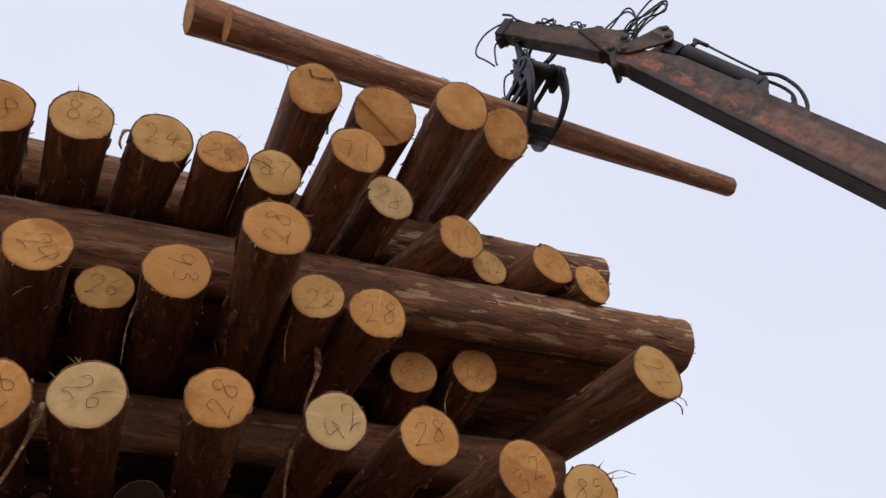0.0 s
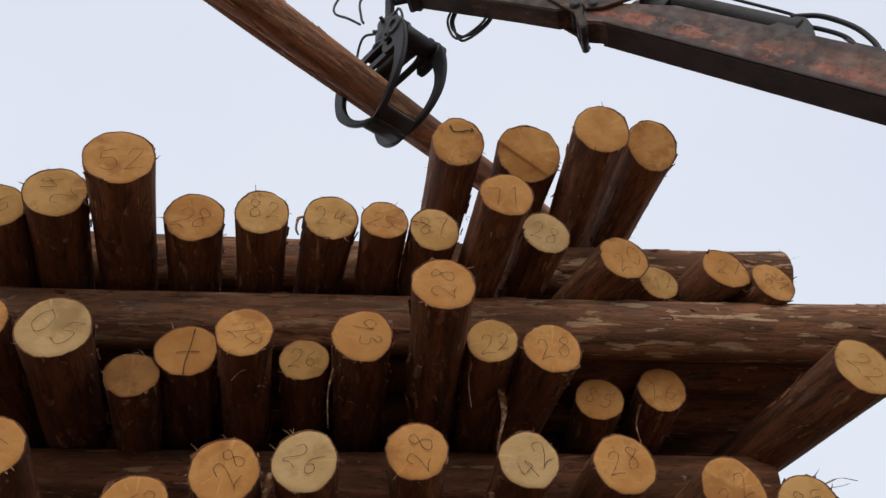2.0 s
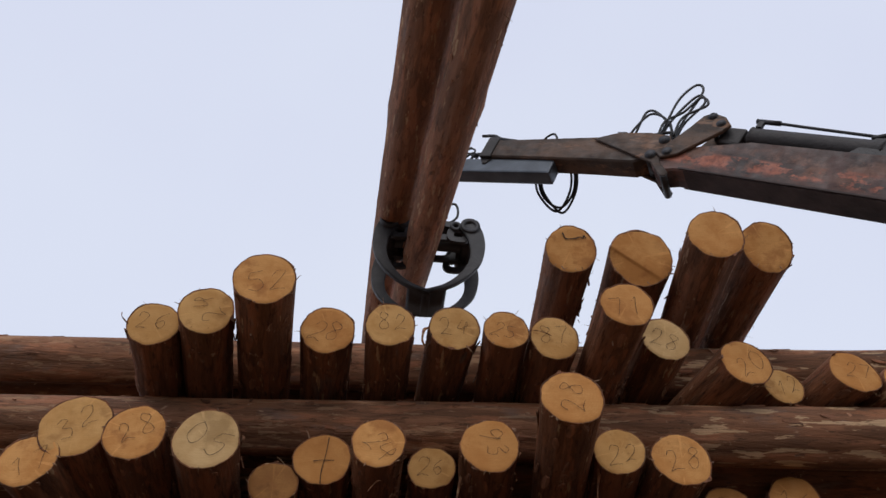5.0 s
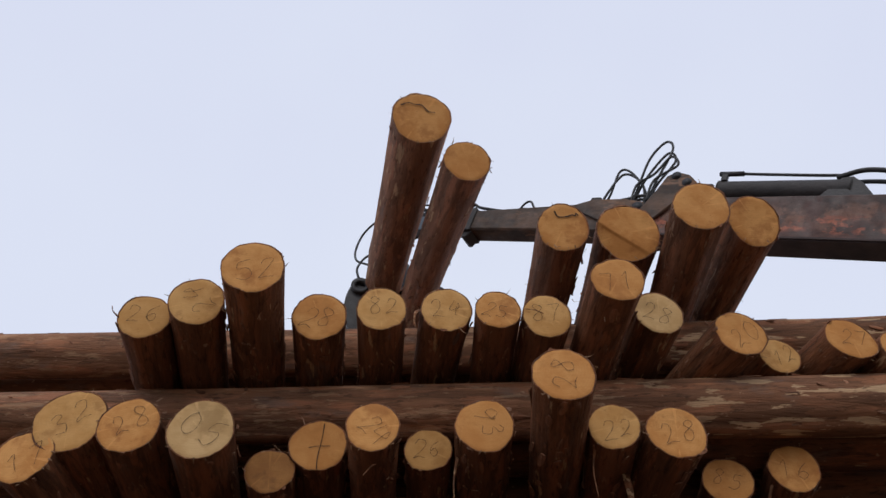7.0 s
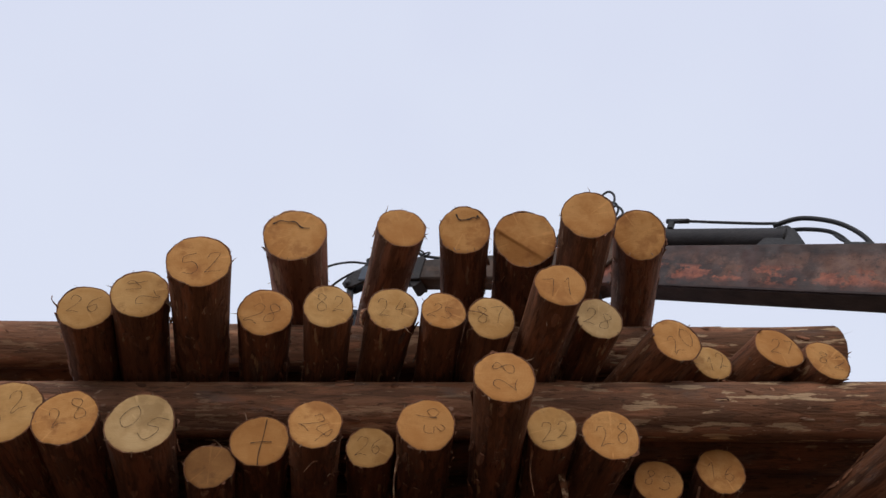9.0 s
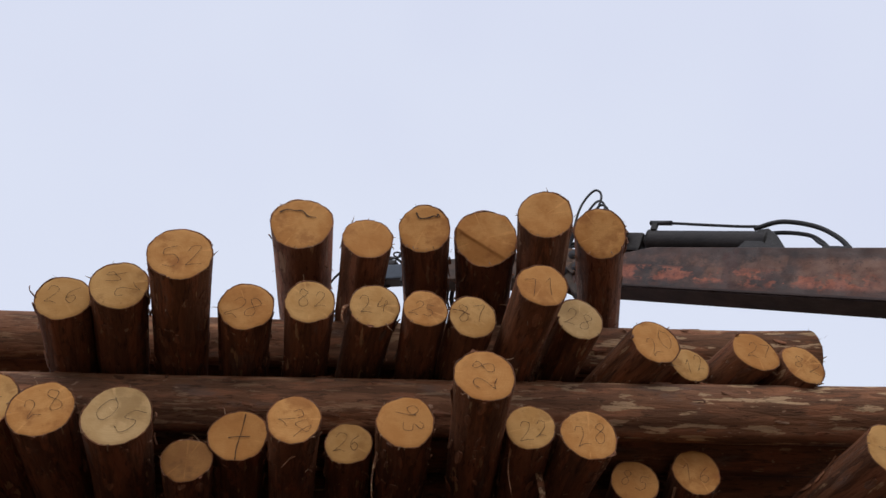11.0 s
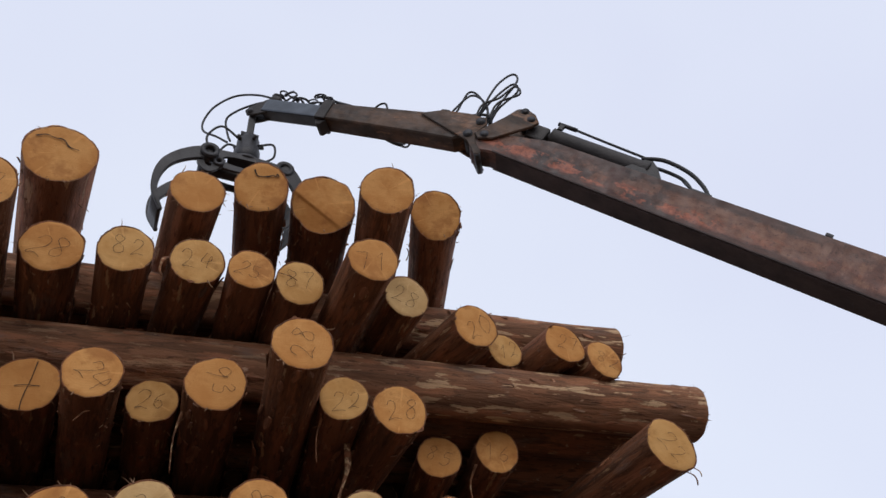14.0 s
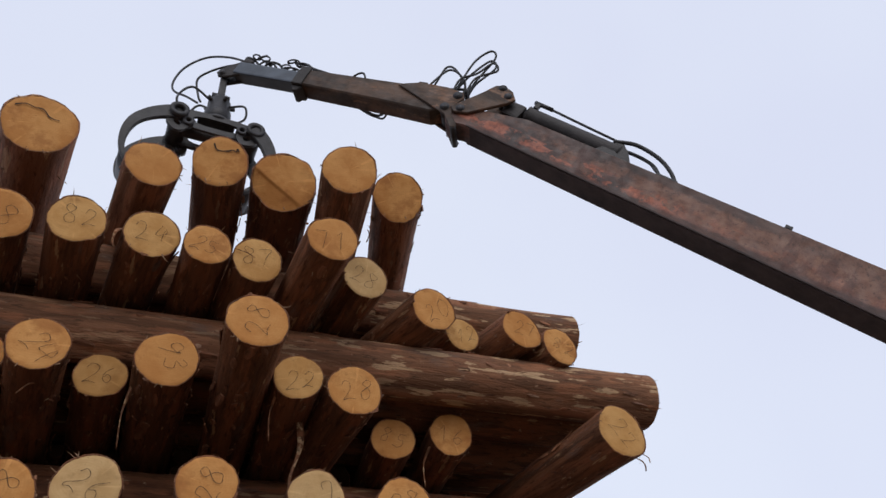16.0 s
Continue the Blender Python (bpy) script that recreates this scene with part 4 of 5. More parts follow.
def add_tube(bm, pts, r, segs=10, cap=True):
    """A round bar or hose along points."""
    pts = [Vector(p) for p in pts]
    rings, side = [], None
    for k, p in enumerate(pts):
        d = (pts[min(k + 1, len(pts) - 1)] - pts[max(k - 1, 0)]).normalized()
        if side is None:
            side = d.orthogonal().normalized()
        side = (side - d * side.dot(d)).normalized()
        up = d.cross(side)
        rr = r(k / max(1, len(pts) - 1)) if callable(r) else r
        rings.append([bm.verts.new(p + rr * (math.cos(6.2832 * i / segs) * side + math.sin(6.2832 * i / segs) * up)) for i in range(segs)])
    for a, b in zip(rings, rings[1:]):
        for i in range(segs):
            bm.faces.new((a[i], a[(i + 1) % segs], b[(i + 1) % segs], b[i]))
    if cap:
        bm.faces.new(rings[0][::-1])
        bm.faces.new(rings[-1])
    return bm


def add_ring_tube(bm, x, z, y0, y1, ro, ri, segs=20):
    """A hollow bush along y."""
    loops = []
    for r, y in ((ro, y0), (ro, y1), (ri, y1), (ri, y0)):
        loops.append([bm.verts.new((x + r * math.cos(6.2832 * k / segs), y, z + r * math.sin(6.2832 * k / segs))) for k in range(segs)])
    made = []
    for a, b in zip(loops, loops[1:] + loops[:1]):
        for k in range(segs):
            made.append(bm.faces.new((a[k], b[k], b[(k + 1) % segs], a[(k + 1) % segs])))
    bmesh.ops.recalc_face_normals(bm, faces=made)
    return bm


def add_eyed_plate(bm, x, z, hx, hz, ix, iz, y0, y1, segs=28):
    """An oval plate with an oval opening, between two values of y."""
    loops = []
    for ax, az, y in ((hx, hz, y0), (hx, hz, y1), (ix, iz, y1), (ix, iz, y0)):
        ring = []
        for k in range(segs):
            a = 6.2832 * k / segs
            c, q = math.cos(a), math.sin(a)
            ring.append(bm.verts.new((x + ax * math.copysign(abs(c) ** 0.7, c), y, z + az * math.copysign(abs(q) ** 0.8, q))))
        loops.append(ring)
    made = []
    for a, b in zip(loops, loops[1:] + loops[:1]):
        for k in range(segs):
            made.append(bm.faces.new((a[k], b[k], b[(k + 1) % segs], a[(k + 1) % segs])))
    bmesh.ops.recalc_face_normals(bm, faces=made)
    return bm


def hose(parent, pts, r=0.011, name="hose"):
    return part(name, add_tube(bmesh.new(), bend3(pts, 7), r, 8), RUBBER, parent)


def pin(parent, x, z, y0, y1, r=0.035, name="pin"):
    bm = add_tube(bmesh.new(), [(x, y0, z), (x, y1, z)], r, 14)
    bmesh.ops.bevel(bm, geom=[e for e in bm.edges if len(e.link_faces) == 2 and any(len(f.verts) > 4 for f in e.link_faces)], offset=0.006, segments=2, affect="EDGES")
    return part(name, bm, IRON, parent)


FOOT = Vector((6.32, 0.96, 0.0))
crane = thing("loader_crane", Matrix.Translation(FOOT), "loader crane with worn red main boom and dusty brown jib", "crane")


def build_column():
    bm = bmesh.new()
    add_box(bm, -0.45, 0.45, -0.45, 0.45, -0.03, 0.30, 0.03)
    add_tube(bm, [(0, 0, 0.3), (0, 0, 1.75)], 0.24, 24)
    add_box(bm, -0.22, 0.22, -0.24, 0.24, 1.7, 2.35, 0.03)
    part("column", bm, RED_PAINT, crane, "upright crane column on its foot")


build_column()


def build_main_boom():
    """x runs from the knuckle to the foot, z is up."""
    bm = bmesh.new()
    add_prism(bm, [(0.02, 0.02), (0.16, 0.12), (0.62, 0.255), (1.6, 0.275), (3.2, 0.315), (4.5, 0.335), (6.0, 0.30), (6.0, -0.085), (3.2, -0.085), (0.7, -0.085), (0.24, -0.088), (0.13, -0.120), (0.09, -0.118), (0.03, -0.05)], -0.092, 0.092, 0.014)
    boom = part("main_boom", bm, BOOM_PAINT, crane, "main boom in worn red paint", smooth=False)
    # lips along the lower and upper edges
    for y in (-0.099, 0.093):
        part("flange", add_box(bmesh.new(), 0.26, 5.6, y, y + 0.006, -0.082, -0.066, 0.002), UNDERSIDE, boom, smooth=False)
    bm = add_box(bmesh.new(), 0.30, 5.6, -0.087, 0.087, -0.089, -0.070, 0.003)
    part("underside_plate", bm, UNDERSIDE, boom, "dark brown underside", smooth=False)
    # rocker plates between knuckle and cylinder
    for y in (-0.120, 0.090):
        bm = add_prism(bmesh.new(), [(0.04, 0.02), (0.10, -0.02), (0.20, 0.03), (0.40, 0.29), (0.43, 0.36), (0.36, 0.43), (0.26, 0.46), (0.20, 0.42), (0.16, 0.30)], y, y + 0.03)
        part("rocker_plate", bm, BROWN_PAINT, boom, smooth=False)
    pin(boom, 0.27, 0.42, -0.131, 0.131, 0.034)
    pin(boom, 0.36, 0.36, -0.131, 0.131, 0.034)
    pin(boom, 0.12, 0.04, -0.130, 0.130, 0.036)
    part("cylinder_rod", add_tube(bmesh.new(), [(0.33, 0, 0.38), (0.62, 0, 0.34)], 0.04, 16), GRIME, boom)
    bm = add_box(bmesh.new(), 0.36, 0.52, -0.06, 0.06, 0.24, 0.40, 0.02)
    part("rod_head", bm, GRIME, boom, smooth=False)
    bm = add_tube(bmesh.new(), [(0.55, 0, 0.36), (0.57, 0, 0.36), (0.572, 0, 0.36), (1.34, 0, 0.36), (1.36, 0, 0.36)], lambda f: 0.078 if 0.2 < f < 0.8 else 0.086, 20)
    part("cylinder", bm, GRIME, boom, "black hydraulic cylinder")
    for y in (-0.07, 0.05):
        bm = add_prism(bmesh.new(), [(1.18, 0.255), (1.30, 0.42), (1.36, 0.43), (1.42, 0.38), (1.50, 0.262)], y, y + 0.02)
        part("lug", bm, IRON, boom, smooth=False)
    pipe = [(0.56, -0.05, 0.485), (0.66, -0.05, 0.485), (0.9, -0.05, 0.47), (1.18, -0.05, 0.455), (1.28, -0.03, 0.47)]
    hose(boom, pipe, 0.010, "pipe")
    part("pipe_bracket", add_box(bmesh.new(), 0.56, 0.60, -0.065, -0.035, 0.42, 0.49, 0.004), IRON, boom, smooth=False)
    part("pipe_fitting", add_tube(bmesh.new(), [(0.54, -0.05, 0.485), (0.70, -0.05, 0.484)], 0.018, 10), IRON, boom)
    hose(boom, [(1.26, -0.03, 0.45), (1.42, -0.04, 0.50), (1.62, -0.05, 0.46), (1.76, -0.05, 0.38), (1.84, -0.05, 0.29), (1.83, -0.05, 0.25)], 0.016)
    hose(boom, [(1.27, 0.02, 0.44), (1.44, 0.01, 0.45), (1.60, 0.0, 0.42), (1.70, -0.01, 0.34), (1.74, -0.02, 0.27)], 0.014)
    hose(boom, [(1.60, 0.02, 0.43), (1.68, -0.04, 0.33), (1.80, -0.05, 0.27)], 0.010)
    part("clamp", add_box(bmesh.new(), 1.70, 1.86, -0.09, 0.03, 0.262, 0.285, 0.005), IRON, boom, smooth=False)
    for x, z in ((2.62, 0.295), (3.3, 0.312)):
        part("bolt", add_box(bmesh.new(), x, x + 0.05, -0.09, -0.05, z, z + 0.03, 0.005), IRON, boom, smooth=False)
    return boom


main_boom = build_main_boom()


def build_outer_boom():
    """x runs from the knuckle to the tip, z is up."""
    bm = bmesh.new()
    add_prism(bm, [(-0.02, 0.02), (0.0, 0.20), (0.30, 0.225), (1.38, 0.195), (1.38, 0.005), (0.45, -0.03), (0.12, -0.05)], -0.085, 0.085, 0.012)
    jib = part("outer_boom", bm, BROWN_PAINT, crane, "outer boom in dusty brown paint", smooth=False)
    for y in (-0.105, 0.087):
        bm = add_prism(bmesh.new(), [(0.47, 0.17), (0.42, 0.20), (0.30, 0.24), (0.06, 0.235), (-0.09, 0.20), (-0.12, 0.13), (-0.06, 0.02), (-0.085, -0.07), (-0.165, -0.175), (-0.155, -0.205), (-0.115, -0.205), (-0.02, -0.075), (0.07, -0.03)], y, y + 0.018)
        part("knuckle_plate", bm, BROWN_PAINT, jib, smooth=False)
    pin(jib, 0.0, 0.0, -0.120, 0.120, 0.040)
    pin(jib, -0.06, 0.15, -0.118, 0.118, 0.040)
    part("cross_bar", add_tube(bmesh.new(), [(-0.14, -0.1, -0.2), (-0.14, 0.1, -0.2)], 0.025, 12), IRON, jib)
    bm = add_box(bmesh.new(), 1.30, 1.40, -0.098, 0.098, -0.012, 0.212, 0.01)
    part("collar", bm, GRIME, jib, smooth=False)
    bm = add_prism(bmesh.new(), [(1.29, -0.01), (1.40, -0.01), (1.36, -0.07), (1.33, -0.07)], -0.07, 0.07)
    part("collar_stop", bm, GRIME, jib, smooth=False)
    part("collar_plate", add_prism(bmesh.new(), [(1.30, 0.205), (1.40, 0.205), (1.41, 0.25), (1.36, 0.27)], -0.05, 0.05), GRIME, jib, smooth=False)
    part("hose_clamp", add_box(bmesh.new(), 0.26, 0.34, -0.09, 0.06, 0.21, 0.30, 0.01), GRIME, jib, smooth=False)
    part("weld_boss", add_tube(bmesh.new(), [(1.15, -0.095, 0.12), (1.15, -0.07, 0.12)], 0.022, 12), GRIME, jib)
    # the bunch of hoses that loops over the knuckle
    for k, (x, z, w) in enumerate(((0.24, 0.66, -0.06), (0.19, 0.58, -0.02), (-0.11, 0.85, 0.03), (-0.19, 0.66, 0.06), (-0.14, 0.76, 0.0))):
        if x > 0:
            pts = [(0.30, w, 0.26), (0.26, w, 0.42), (x, w, z), (x - 0.10, w, z - 0.02), (-0.02, w + 0.02, 0.42), (-0.06, w + 0.02, 0.20)]
        else:
            pts = [(0.02, w, 0.22), (0.01, w, 0.40), (x + 0.09, w, z - 0.16), (x, w, z), (x - 0.07, w + 0.01, z - 0.10), (-0.12, w + 0.02, 0.42), (-0.10, w + 0.02, 0.22)]
        hose(jib, pts, 0.0095)
    hose(jib, [(0.24, -0.05, 0.24), (0.10, -0.06, 0.33), (-0.02, -0.06, 0.36), (-0.10, -0.05, 0.24)], 0.012)
    hose(jib, [(0.22, 0.04, 0.24), (0.08, 0.02, 0.30), (-0.06, 0.0, 0.34), (-0.12, 0.0, 0.20)], 0.012)
    # hoses and a chain on top of the arm
    hose(jib, [(0.72, 0.0, 0.215), (0.80, 0.0, 0.25), (0.90, -0.02, 0.275), (0.97, 0.0, 0.26), (1.02, 0.0, 0.21)], 0.012)
    hose(jib, [(0.70, -0.03, 0.215), (0.84, -0.04, 0.255), (0.94, -0.03, 0.24), (1.06, -0.02, 0.215)], 0.010)
    hose(jib, [(0.80, 0.03, 0.21), (0.86, 0.04, 0.30), (0.92, 0.03, 0.29), (0.96, 0.02, 0.215)], 0.009)
    loops = new("hose_bundle")
    loops.parent = crane
    for k, (dx, dz) in enumerate(((0.0, 0.0), (0.03, 0.03), (-0.02, 0.045))):
        hose(crane, [(0.80 + 1.5 * dx, -0.05, 0.235), (0.74 + dx, -0.12, 0.10), (0.74 + dx, -0.12, -0.08), (0.84 + dx, -0.13, -0.19 - dz), (0.97 + dx, -0.12, -0.12), (1.03 + dx, -0.11, 0.02), (0.98 + dx, -0.06, 0.24)], 0.010, "hanging_hose").parent = loops
    hose(jib, [(1.04, 0.02, 0.22), (1.20, 0.02, 0.25), (1.36, 0.0, 0.30), (1.46, -0.02, 0.36), (1.58, -0.02, 0.36)], 0.013)
    hose(jib, [(1.10, -0.05, 0.21), (1.28, -0.05, 0.24), (1.40, -0.05, 0.30), (1.50, -0.05, 0.32)], 0.012)
    return jib, loops


outer_boom, hose_bundle = build_outer_boom()


def build_extension():
    """x = 0 at the pin that carries the grapple; the bar runs back inside the outer boom."""
    bm = bmesh.new()
    add_box(bm, -1.10, -0.09, -0.066, 0.066, 0.022, 0.172, 0.016)
    bar = part("extension", bm, STEEL, crane, "bare grey steel extension", smooth=False)
    part("groove", add_box(bmesh.new(), -1.0, -0.12, -0.071, -0.064, 0.088, 0.096, 0.001), IRON, bar, smooth=False)
    for y in (-0.055, 0.030):
        bm = add_prism(bmesh.new(), [(-0.16, 0.02), (-0.16, 0.20), (-0.10, 0.19), (0.04, 0.06), (0.06, 0.0), (0.02, -0.045), (-0.04, -0.04)], y, y + 0.025)
        part("tip_plate", bm, GRIME, bar, smooth=False)
    pin(bar, 0.0, 0.0, -0.075, 0.075, 0.028)
    bm = add_box(bmesh.new(), -0.20, -0.10, -0.06, 0.06, 0.17, 0.23, 0.02)
    part("valve_block", bm, GRIME, bar, smooth=False)
    rng = random.Random(5)
    link = [(-0.12 - 0.052 * k, rng.uniform(-0.04, 0.04), 0.24 + 0.05 * math.sin(0.9 * k) + 0.03) for k in range(11)]
    for k, (x, y, z) in enumerate(link):
        a, up = rng.uniform(0, 3.1), rng.uniform(-0.6, 0.6)
        u, w = Vector((math.cos(up), 0.3 * math.cos(a), math.sin(up))).normalized(), Vector((-0.3, math.cos(a), math.sin(a))).normalized()
        pts = [Vector((x, y, z)) + 0.040 * math.cos(q * 0.6283) * u + 0.022 * math.sin(q * 0.6283) * w for q in range(11)]
        part("chain_link", add_tube(bmesh.new(), pts, 0.008, 6, False), IRON, bar)
    hose(bar, [(-0.12, 0.0, 0.24), (0.12, -0.02, 0.29), (0.36, -0.04, 0.26), (0.50, -0.05, 0.10), (0.50, -0.05, -0.10), (0.40, -0.03, -0.24), (0.22, -0.01, -0.30), (0.06, 0.0, -0.36)], 0.010)
    hose(bar, [(-0.12, 0.03, 0.18), (0.02, 0.03, 0.12), (0.16, 0.02, 0.02), (0.22, 0.01, -0.10), (0.10, 0.0, -0.28), (0.04, 0.0, -0.34)], 0.010)
    # hose wound along the top of the bar
    for off, r in ((0.0, 0.011), (1.6, 0.009)):
        coil = [(-0.10 - 0.052 * k, 0.045 * math.cos(1.3 * k + off), 0.235 + 0.045 * math.sin(1.3 * k + off)) for k in range(9)]
        hose(bar, coil + [(-0.60, 0.0, 0.26), (-0.68, 0.0, 0.17)], r)
    return bar


extension = build_extension()


# ---- the grapple: hangs from its origin, its jaws close across local x, a log lies along local y ----
grapple = thing("log_grapple", Matrix.Translation((3.16, 4.0, 7.85)), "dark iron log grapple with two curved jaws, hanging from the boom", "grapple")
PIVOT_X, PIVOT_Z = 0.30, -0.68


def build_grapple():
    bm = add_box(bmesh.new(), -0.030, 0.030, -0.028, 0.028, -0.22, 0.035, 0.012)
    part("link", bm, IRON, grapple, smooth=False)
    part("cross_pin", add_tube(bmesh.new(), [(-0.075, 0, -0.19), (0.075, 0, -0.19)], 0.024, 12), IRON, grapple)
    bm = add_tube(bmesh.new(), [(0, 0, -0.20), (0, 0, -0.25), (0, 0, -0.26), (0, 0, -0.38), (0, 0, -0.39), (0, 0, -0.55)], lambda f: (0.060, 0.075, 0.095, 0.095, 0.11, 0.11)[min(5, int(f * 5 + 0.5))], 22)
    part("rotator", bm, IRON, grapple)
    part("rotator_flange", add_tube(bmesh.new(), [(0, 0, -0.565), (0, 0, -0.535)], 0.135, 22), IRON, grapple)
    for k in range(5):
        a = k * 1.26
        part("fitting", add_tube(bmesh.new(), [(0.07 * math.cos(a), 0.07 * math.sin(a), -0.30), (0.13 * math.cos(a), 0.13 * math.sin(a), -0.28)], 0.016, 8), GRIME, grapple)
    hose(grapple, [(0.08, -0.05, -0.32), (0.20, -0.08, -0.30), (0.22, -0.06, -0.42), (0.14, -0.06, -0.52)], 0.010)
    hose(grapple, [(-0.08, -0.05, -0.30), (-0.24, -0.07, -0.22), (-0.34, -0.05, -0.36), (-0.30, -0.04, -0.52)], 0.010)
    hose(grapple, [(-0.06, 0.05, -0.30), (-0.16, 0.08, -0.26), (-0.22, 0.08, -0.40), (-0.16, 0.05, -0.50)], 0.010)
    for y in (-0.125, 0.100):
        part("frame_plate", add_eyed_plate(bmesh.new(), 0, -0.655, 0.36, 0.105, 0.19, 0.050, y, y + 0.025), IRON, grapple, smooth=False)
    for x in (-0.235, 0.235):
        part("frame_web", add_box(bmesh.new(), x - 0.012, x + 0.012, -0.100, 0.100, -0.72, -0.59, 0.004), IRON, grapple, smooth=False)
    part("frame_top", add_box(bmesh.new(), -0.15, 0.15, -0.100, 0.100, -0.59, -0.555, 0.008), IRON, grapple, smooth=False)
    part("jaw_cylinder", add_tube(bmesh.new(), [(-0.25, 0, -0.69), (0.25, 0, -0.69)], 0.05, 16), GRIME, grapple)
    for s in (-1, 1):
        part("bush", add_ring_tube(bmesh.new(), s * PIVOT_X, PIVOT_Z, -0.13, 0.13, 0.060, 0.034), IRON, grapple)


build_grapple()
# the rotator hangs well below the boom tip, on a long link
for ob in grapple.children:
    ob.data.transform(Matrix.Translation((0, 0, -0.10)) if ob.name.split(".")[0] not in ("link", "cross_pin") else Matrix.Diagonal((1, 1, 1.45, 1)))
PIVOT_Z -= 0.10


def jaw_line():
    """The middle line of a closed tine on the +x side, from its hinge to its tip."""
    return [Vector((q.x, q.y)) for q in smooth_line([(-0.005, 0.03), (0.045, -0.09), (0.060, -0.23), (0.032, -0.37), (-0.05, -0.49), (-0.17, -0.575), (-0.33, -0.615)], 6)]


def tine_mesh(s, y_top, y_tip, thick):
    """A flat curved tine, broad at the hinge and narrow at the tip; it leans in towards the blade."""
    curve = jaw_line()
    n = len(curve) - 1
    bm = bmesh.new()
    rows = []
    for k, q in enumerate(curve):
        d = (curve[min(k + 1, n)] - curve[max(k - 1, 0)]).normalized()
        f = k / n
        half = 0.058 * (1 - f) ** 1.6 + 0.026 + 0.006 * math.sin(math.pi * f) - 0.012 * f
        side = Vector((-d.y, d.x))
        y = y_top + (y_tip - y_top) * max(0.0, (f - 0.45) / 0.55) ** 1.5
        o, i = q + side * half * 0.80, q - side * half * 1.05
        rows.append([bm.verts.new((s * p.x, yy, p.y)) for p, yy in ((o, y - thick), (o, y + thick), (i, y + thick), (i, y - thick))])
    for p, q in zip(rows, rows[1:]):
        for k in range(4):
            bm.faces.new((p[k], p[(k + 1) % 4], q[(k + 1) % 4], q[k]))
    bm.faces.new(rows[0])
    bm.faces.new(rows[-1])
    bmesh.ops.recalc_face_normals(bm, faces=bm.faces[:])
    long = [e for e in bm.edges if len(e.link_faces) == 2 and e.calc_face_angle(0) > 0.8]
    bmesh.ops.bevel(bm, geom=long, offset=0.006, segments=2, affect="EDGES")
    return bm


def blade_mesh(s):
    """The curved blade that joins the two tines towards their tips."""
    curve = jaw_line()
    n = len(curve) - 1
    bm = bmesh.new()
    rows = []
    for k in range(int(n * 0.84), n + 1):
        q = curve[k]
        d = (curve[min(k + 1, n)] - curve[max(k - 1, 0)]).normalized()
        side = Vector((-d.y, d.x))
        f = (k / n - 0.84) / 0.16
        w = 0.135 - 0.022 * f
        o, i = q + side * 0.016, q - side * 0.006
        rows.append([bm.verts.new((s * p.x, y, p.y)) for p, y in ((o, -w), (o, w), (i, w), (i, -w))])
    for p, q in zip(rows, rows[1:]):
        for k in range(4):
            bm.faces.new((p[k], p[(k + 1) % 4], q[(k + 1) % 4], q[k]))
    bm.faces.new(rows[0])
    bm.faces.new(rows[-1])
    bmesh.ops.recalc_face_normals(bm, faces=bm.faces[:])
    return bm


def build_jaw(s):
    """A jaw in the space of its hinge; s = 1 for the +x side. It is drawn closed."""
    jaw = new("jaw")
    jaw.parent = grapple
    jaw.matrix_parent_inverse = Matrix.Identity(4)
    for e in (-1, 1):
        part("tine", tine_mesh(s, e * 0.180 - 0.010 * s, e * 0.120, 0.019), IRON, jaw, smooth=False)
        part("hinge_bush", add_ring_tube(bmesh.new(), 0, 0, e * 0.18 - 0.040, e * 0.18 + 0.040, 0.074, 0.040), IRON, jaw)
        # a lug for the jaw's cylinder, with an eye between its two webs
        part("lug", add_eyed_plate(bmesh.new(), -s * 0.085, -0.065, 0.085, 0.075, 0.034, 0.026, e * 0.16 - 0.014, e * 0.16 + 0.014), IRON, jaw, smooth=False)
        part("lug_bush", add_ring_tube(bmesh.new(), -s * 0.105, 0.015, e * 0.16 - 0.030, e * 0.16 + 0.030, 0.046, 0.022), IRON, jaw)
    part("hinge_tube", add_tube(bmesh.new(), [(0, -0.15, 0), (0, 0.15, 0)], 0.064, 20), IRON, jaw)
    part("blade", blade_mesh(s), IRON, jaw, "worn curved steel blade")
    return jaw


jaw_right, jaw_left = build_jaw(1), build_jaw(-1)

# true size of the crane and of its grapple
SIZE = 1.096
for owner in (crane, grapple):
    for ob in owner.children_recursive:
        if ob.type == "MESH" and ob.name != "column":
            ob.data.transform(Matrix.Scale(SIZE, 4))


def beam_pose(p, u):
    """x along u, y level, z as upright as that leaves it."""
    x = Vector(u).normalized()
    y = Vector((0, 0, 1)).cross(x).normalized()
    return Matrix.Translation(p) @ Matrix((x, y, x.cross(y))).transposed().to_4x4()


# the turn of the log axis in the grapple about the upright, degrees from +x, and how far the jaws are open
TURN = [(0, -7), (0.5, 0), (1, 9), (1.5, 17), (2, 31), (2.5, 43), (3, 62), (3.5, 79), (4, 84), (4.8, 92), (6.5, 96), (7.5, 94), (8.5, 90), (12, 90), (13, 88), (14, 90), (14.5, 104), (15.2, 104), (16, 88)]
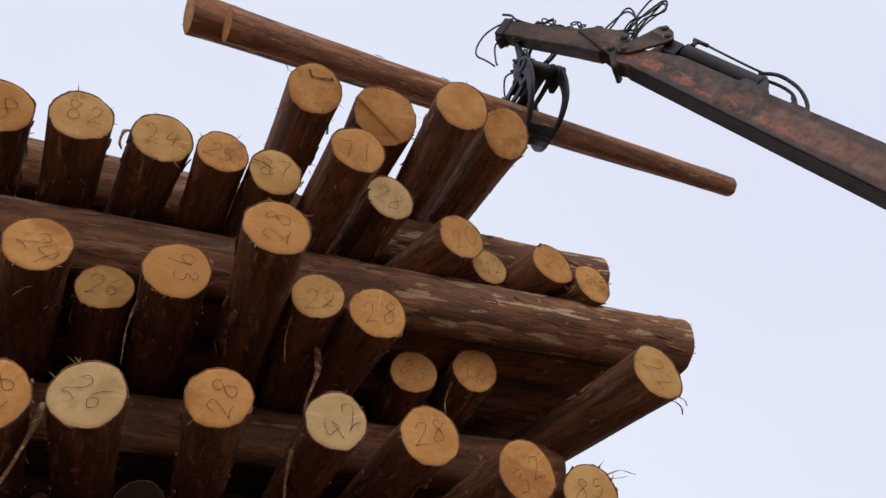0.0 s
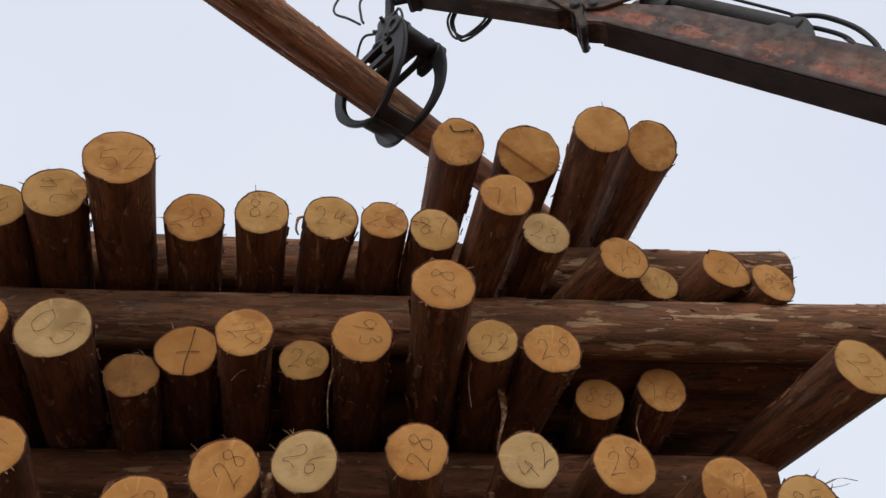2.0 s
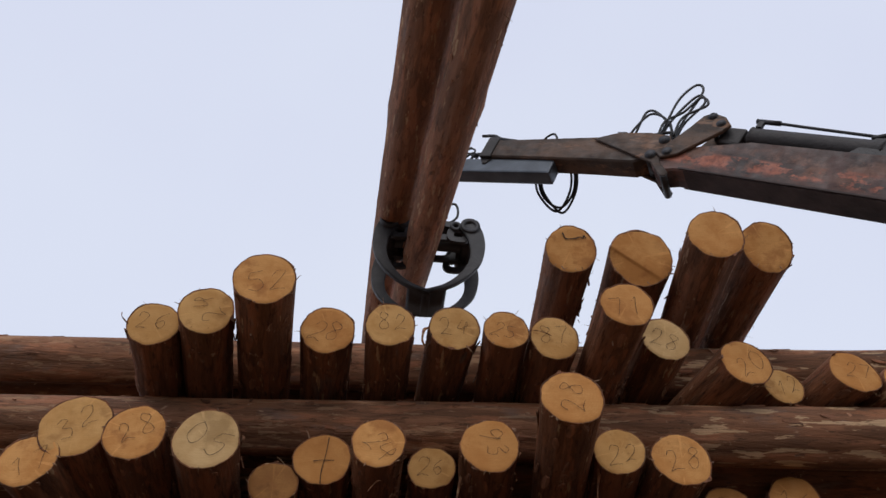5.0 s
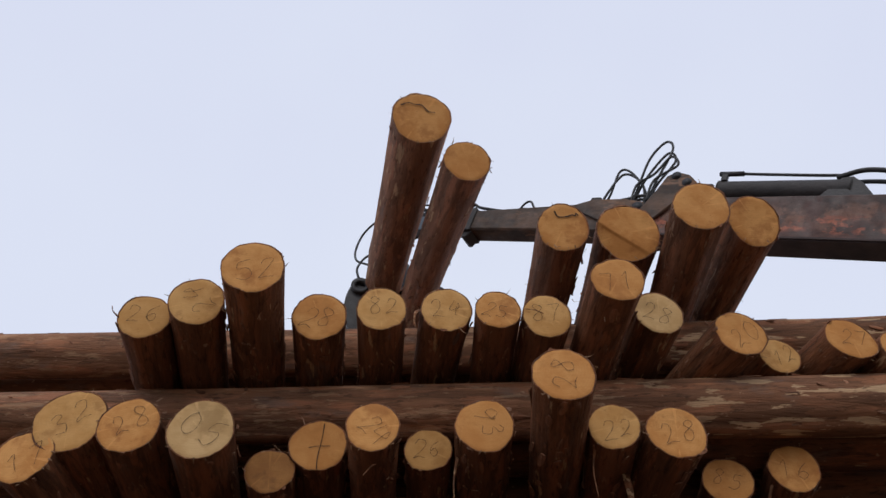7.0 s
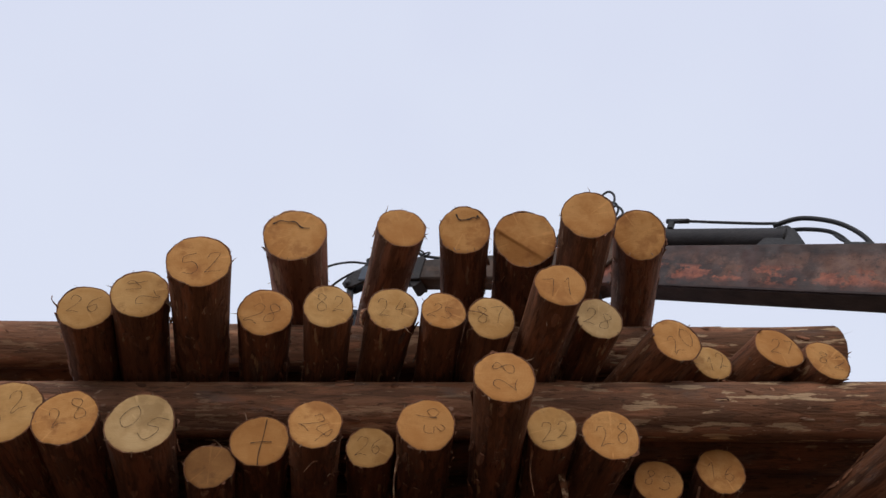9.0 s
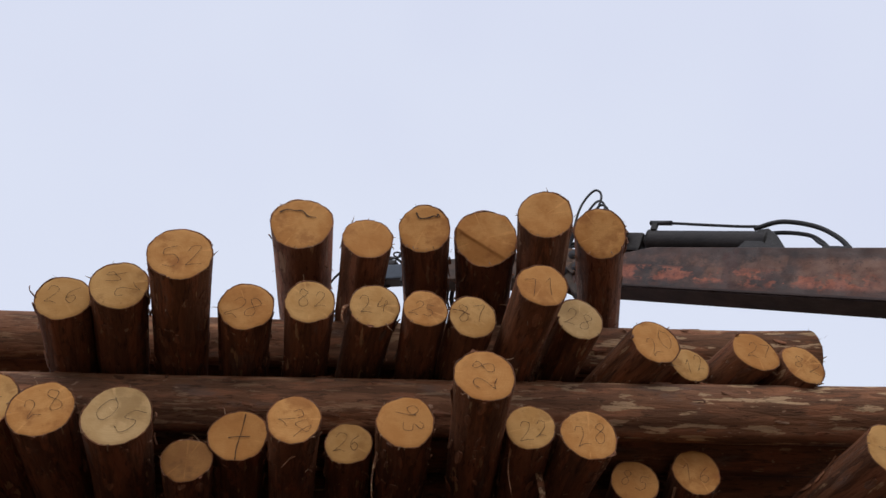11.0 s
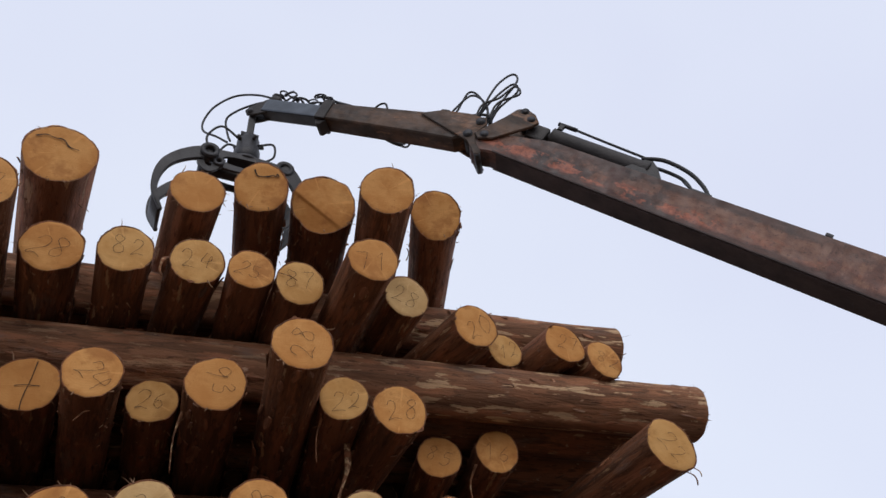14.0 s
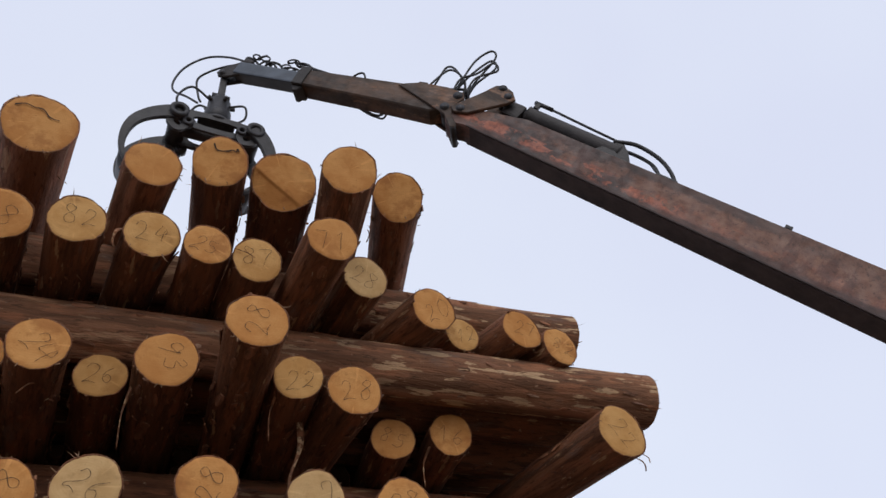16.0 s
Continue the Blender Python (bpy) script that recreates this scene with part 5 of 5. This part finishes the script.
# the way in which its link leans off the upright, as x and y of the link's upper end
LEAN = [(0, -0.03, 0.019), (1, -0.026, -0.031), (2, -0.022, -0.081), (2.5, -0.102, 0.036), (3, -0.028, 0.055), (3.5, -0.021, -0.018), (4, -0.017, 0.02), (6.5, 0, 0), (16, 0, 0)]
JAWS = [(0, 0), (7.8, 0), (8.6, 34), (9.2, 44), (11.5, 44), (12.5, 36), (13.5, 36), (14.5, 63), (15.2, 61), (16, 50)]


def stowed(f):
    """The spare hose hangs below the arm at 0 and lies flat on top of it at 1."""
    f = max(0.0, min(1.0, f))
    hinge = Matrix.Translation((0, -0.09, 0.24))
    return hinge @ pose(0, 0, 0, -102 * f) @ hinge.inverted()


def motions():
    back = Matrix.Translation(-FOOT)
    walk(main_boom, [(t, back @ beam_pose(k, u)) for t, k, u, e in BOOM])
    walk(outer_boom, [(t, back @ beam_pose(k, Vector(e) - Vector(k))) for t, k, u, e in BOOM])
    # the spare hose is drawn in as the extension runs out
    walk(hose_bundle, [(t, back @ beam_pose(k, Vector(e) - Vector(k)) @ stowed(((Vector(e) - Vector(k)).length - 2.05) / 0.2)) for t, k, u, e in BOOM])
    walk(extension, [(t, back @ beam_pose(e, Vector(e) - Vector(k))) for t, k, u, e in BOOM])
    times, turns = [t for t, _ in TURN], [a for _, a in TURN]
    leans = [[row[c] for row in LEAN] for c in range(3)]
    hung = []
    for t, k, u, e in BOOM:
        lx, ly = float(np.interp(t, leans[0], leans[1])), float(np.interp(t, leans[0], leans[2]))
        tip = Vector((0, 0, 1)).rotation_difference(Vector((lx, ly, 1)).normalized()).to_matrix().to_4x4()
        hung.append((t, Matrix.Translation(e) @ tip @ pose(0, 0, 0, 0, 0, float(np.interp(t, times, turns)) - 90)))
    walk(grapple, hung)
    for jaw, s in ((jaw_right, 1), (jaw_left, -1)):
        walk(jaw, [(t, pose(s * PIVOT_X * SIZE, 0, PIVOT_Z * SIZE, 0, -s * a * (0.4 if s > 0 and t > 12 else 1), 0)) for t, a in JAWS])
    for ob, rows in ((thick_log, THICK_LOG), (thin_log, THIN_LOG), (first_log, FIRST_LOG), (stepped_log, STEPPED_LOG), (high_log, HIGH_LOG), (outer_log, OUTER_LOG)):
        made = log_rows(rows)
        if rows[0][0] > 0:
            made = [(0, made[0][1])] + made
        if rows[-1][0] < 16:
            made.append((16, made[-1][1]))
        walk(ob, made)


motions()
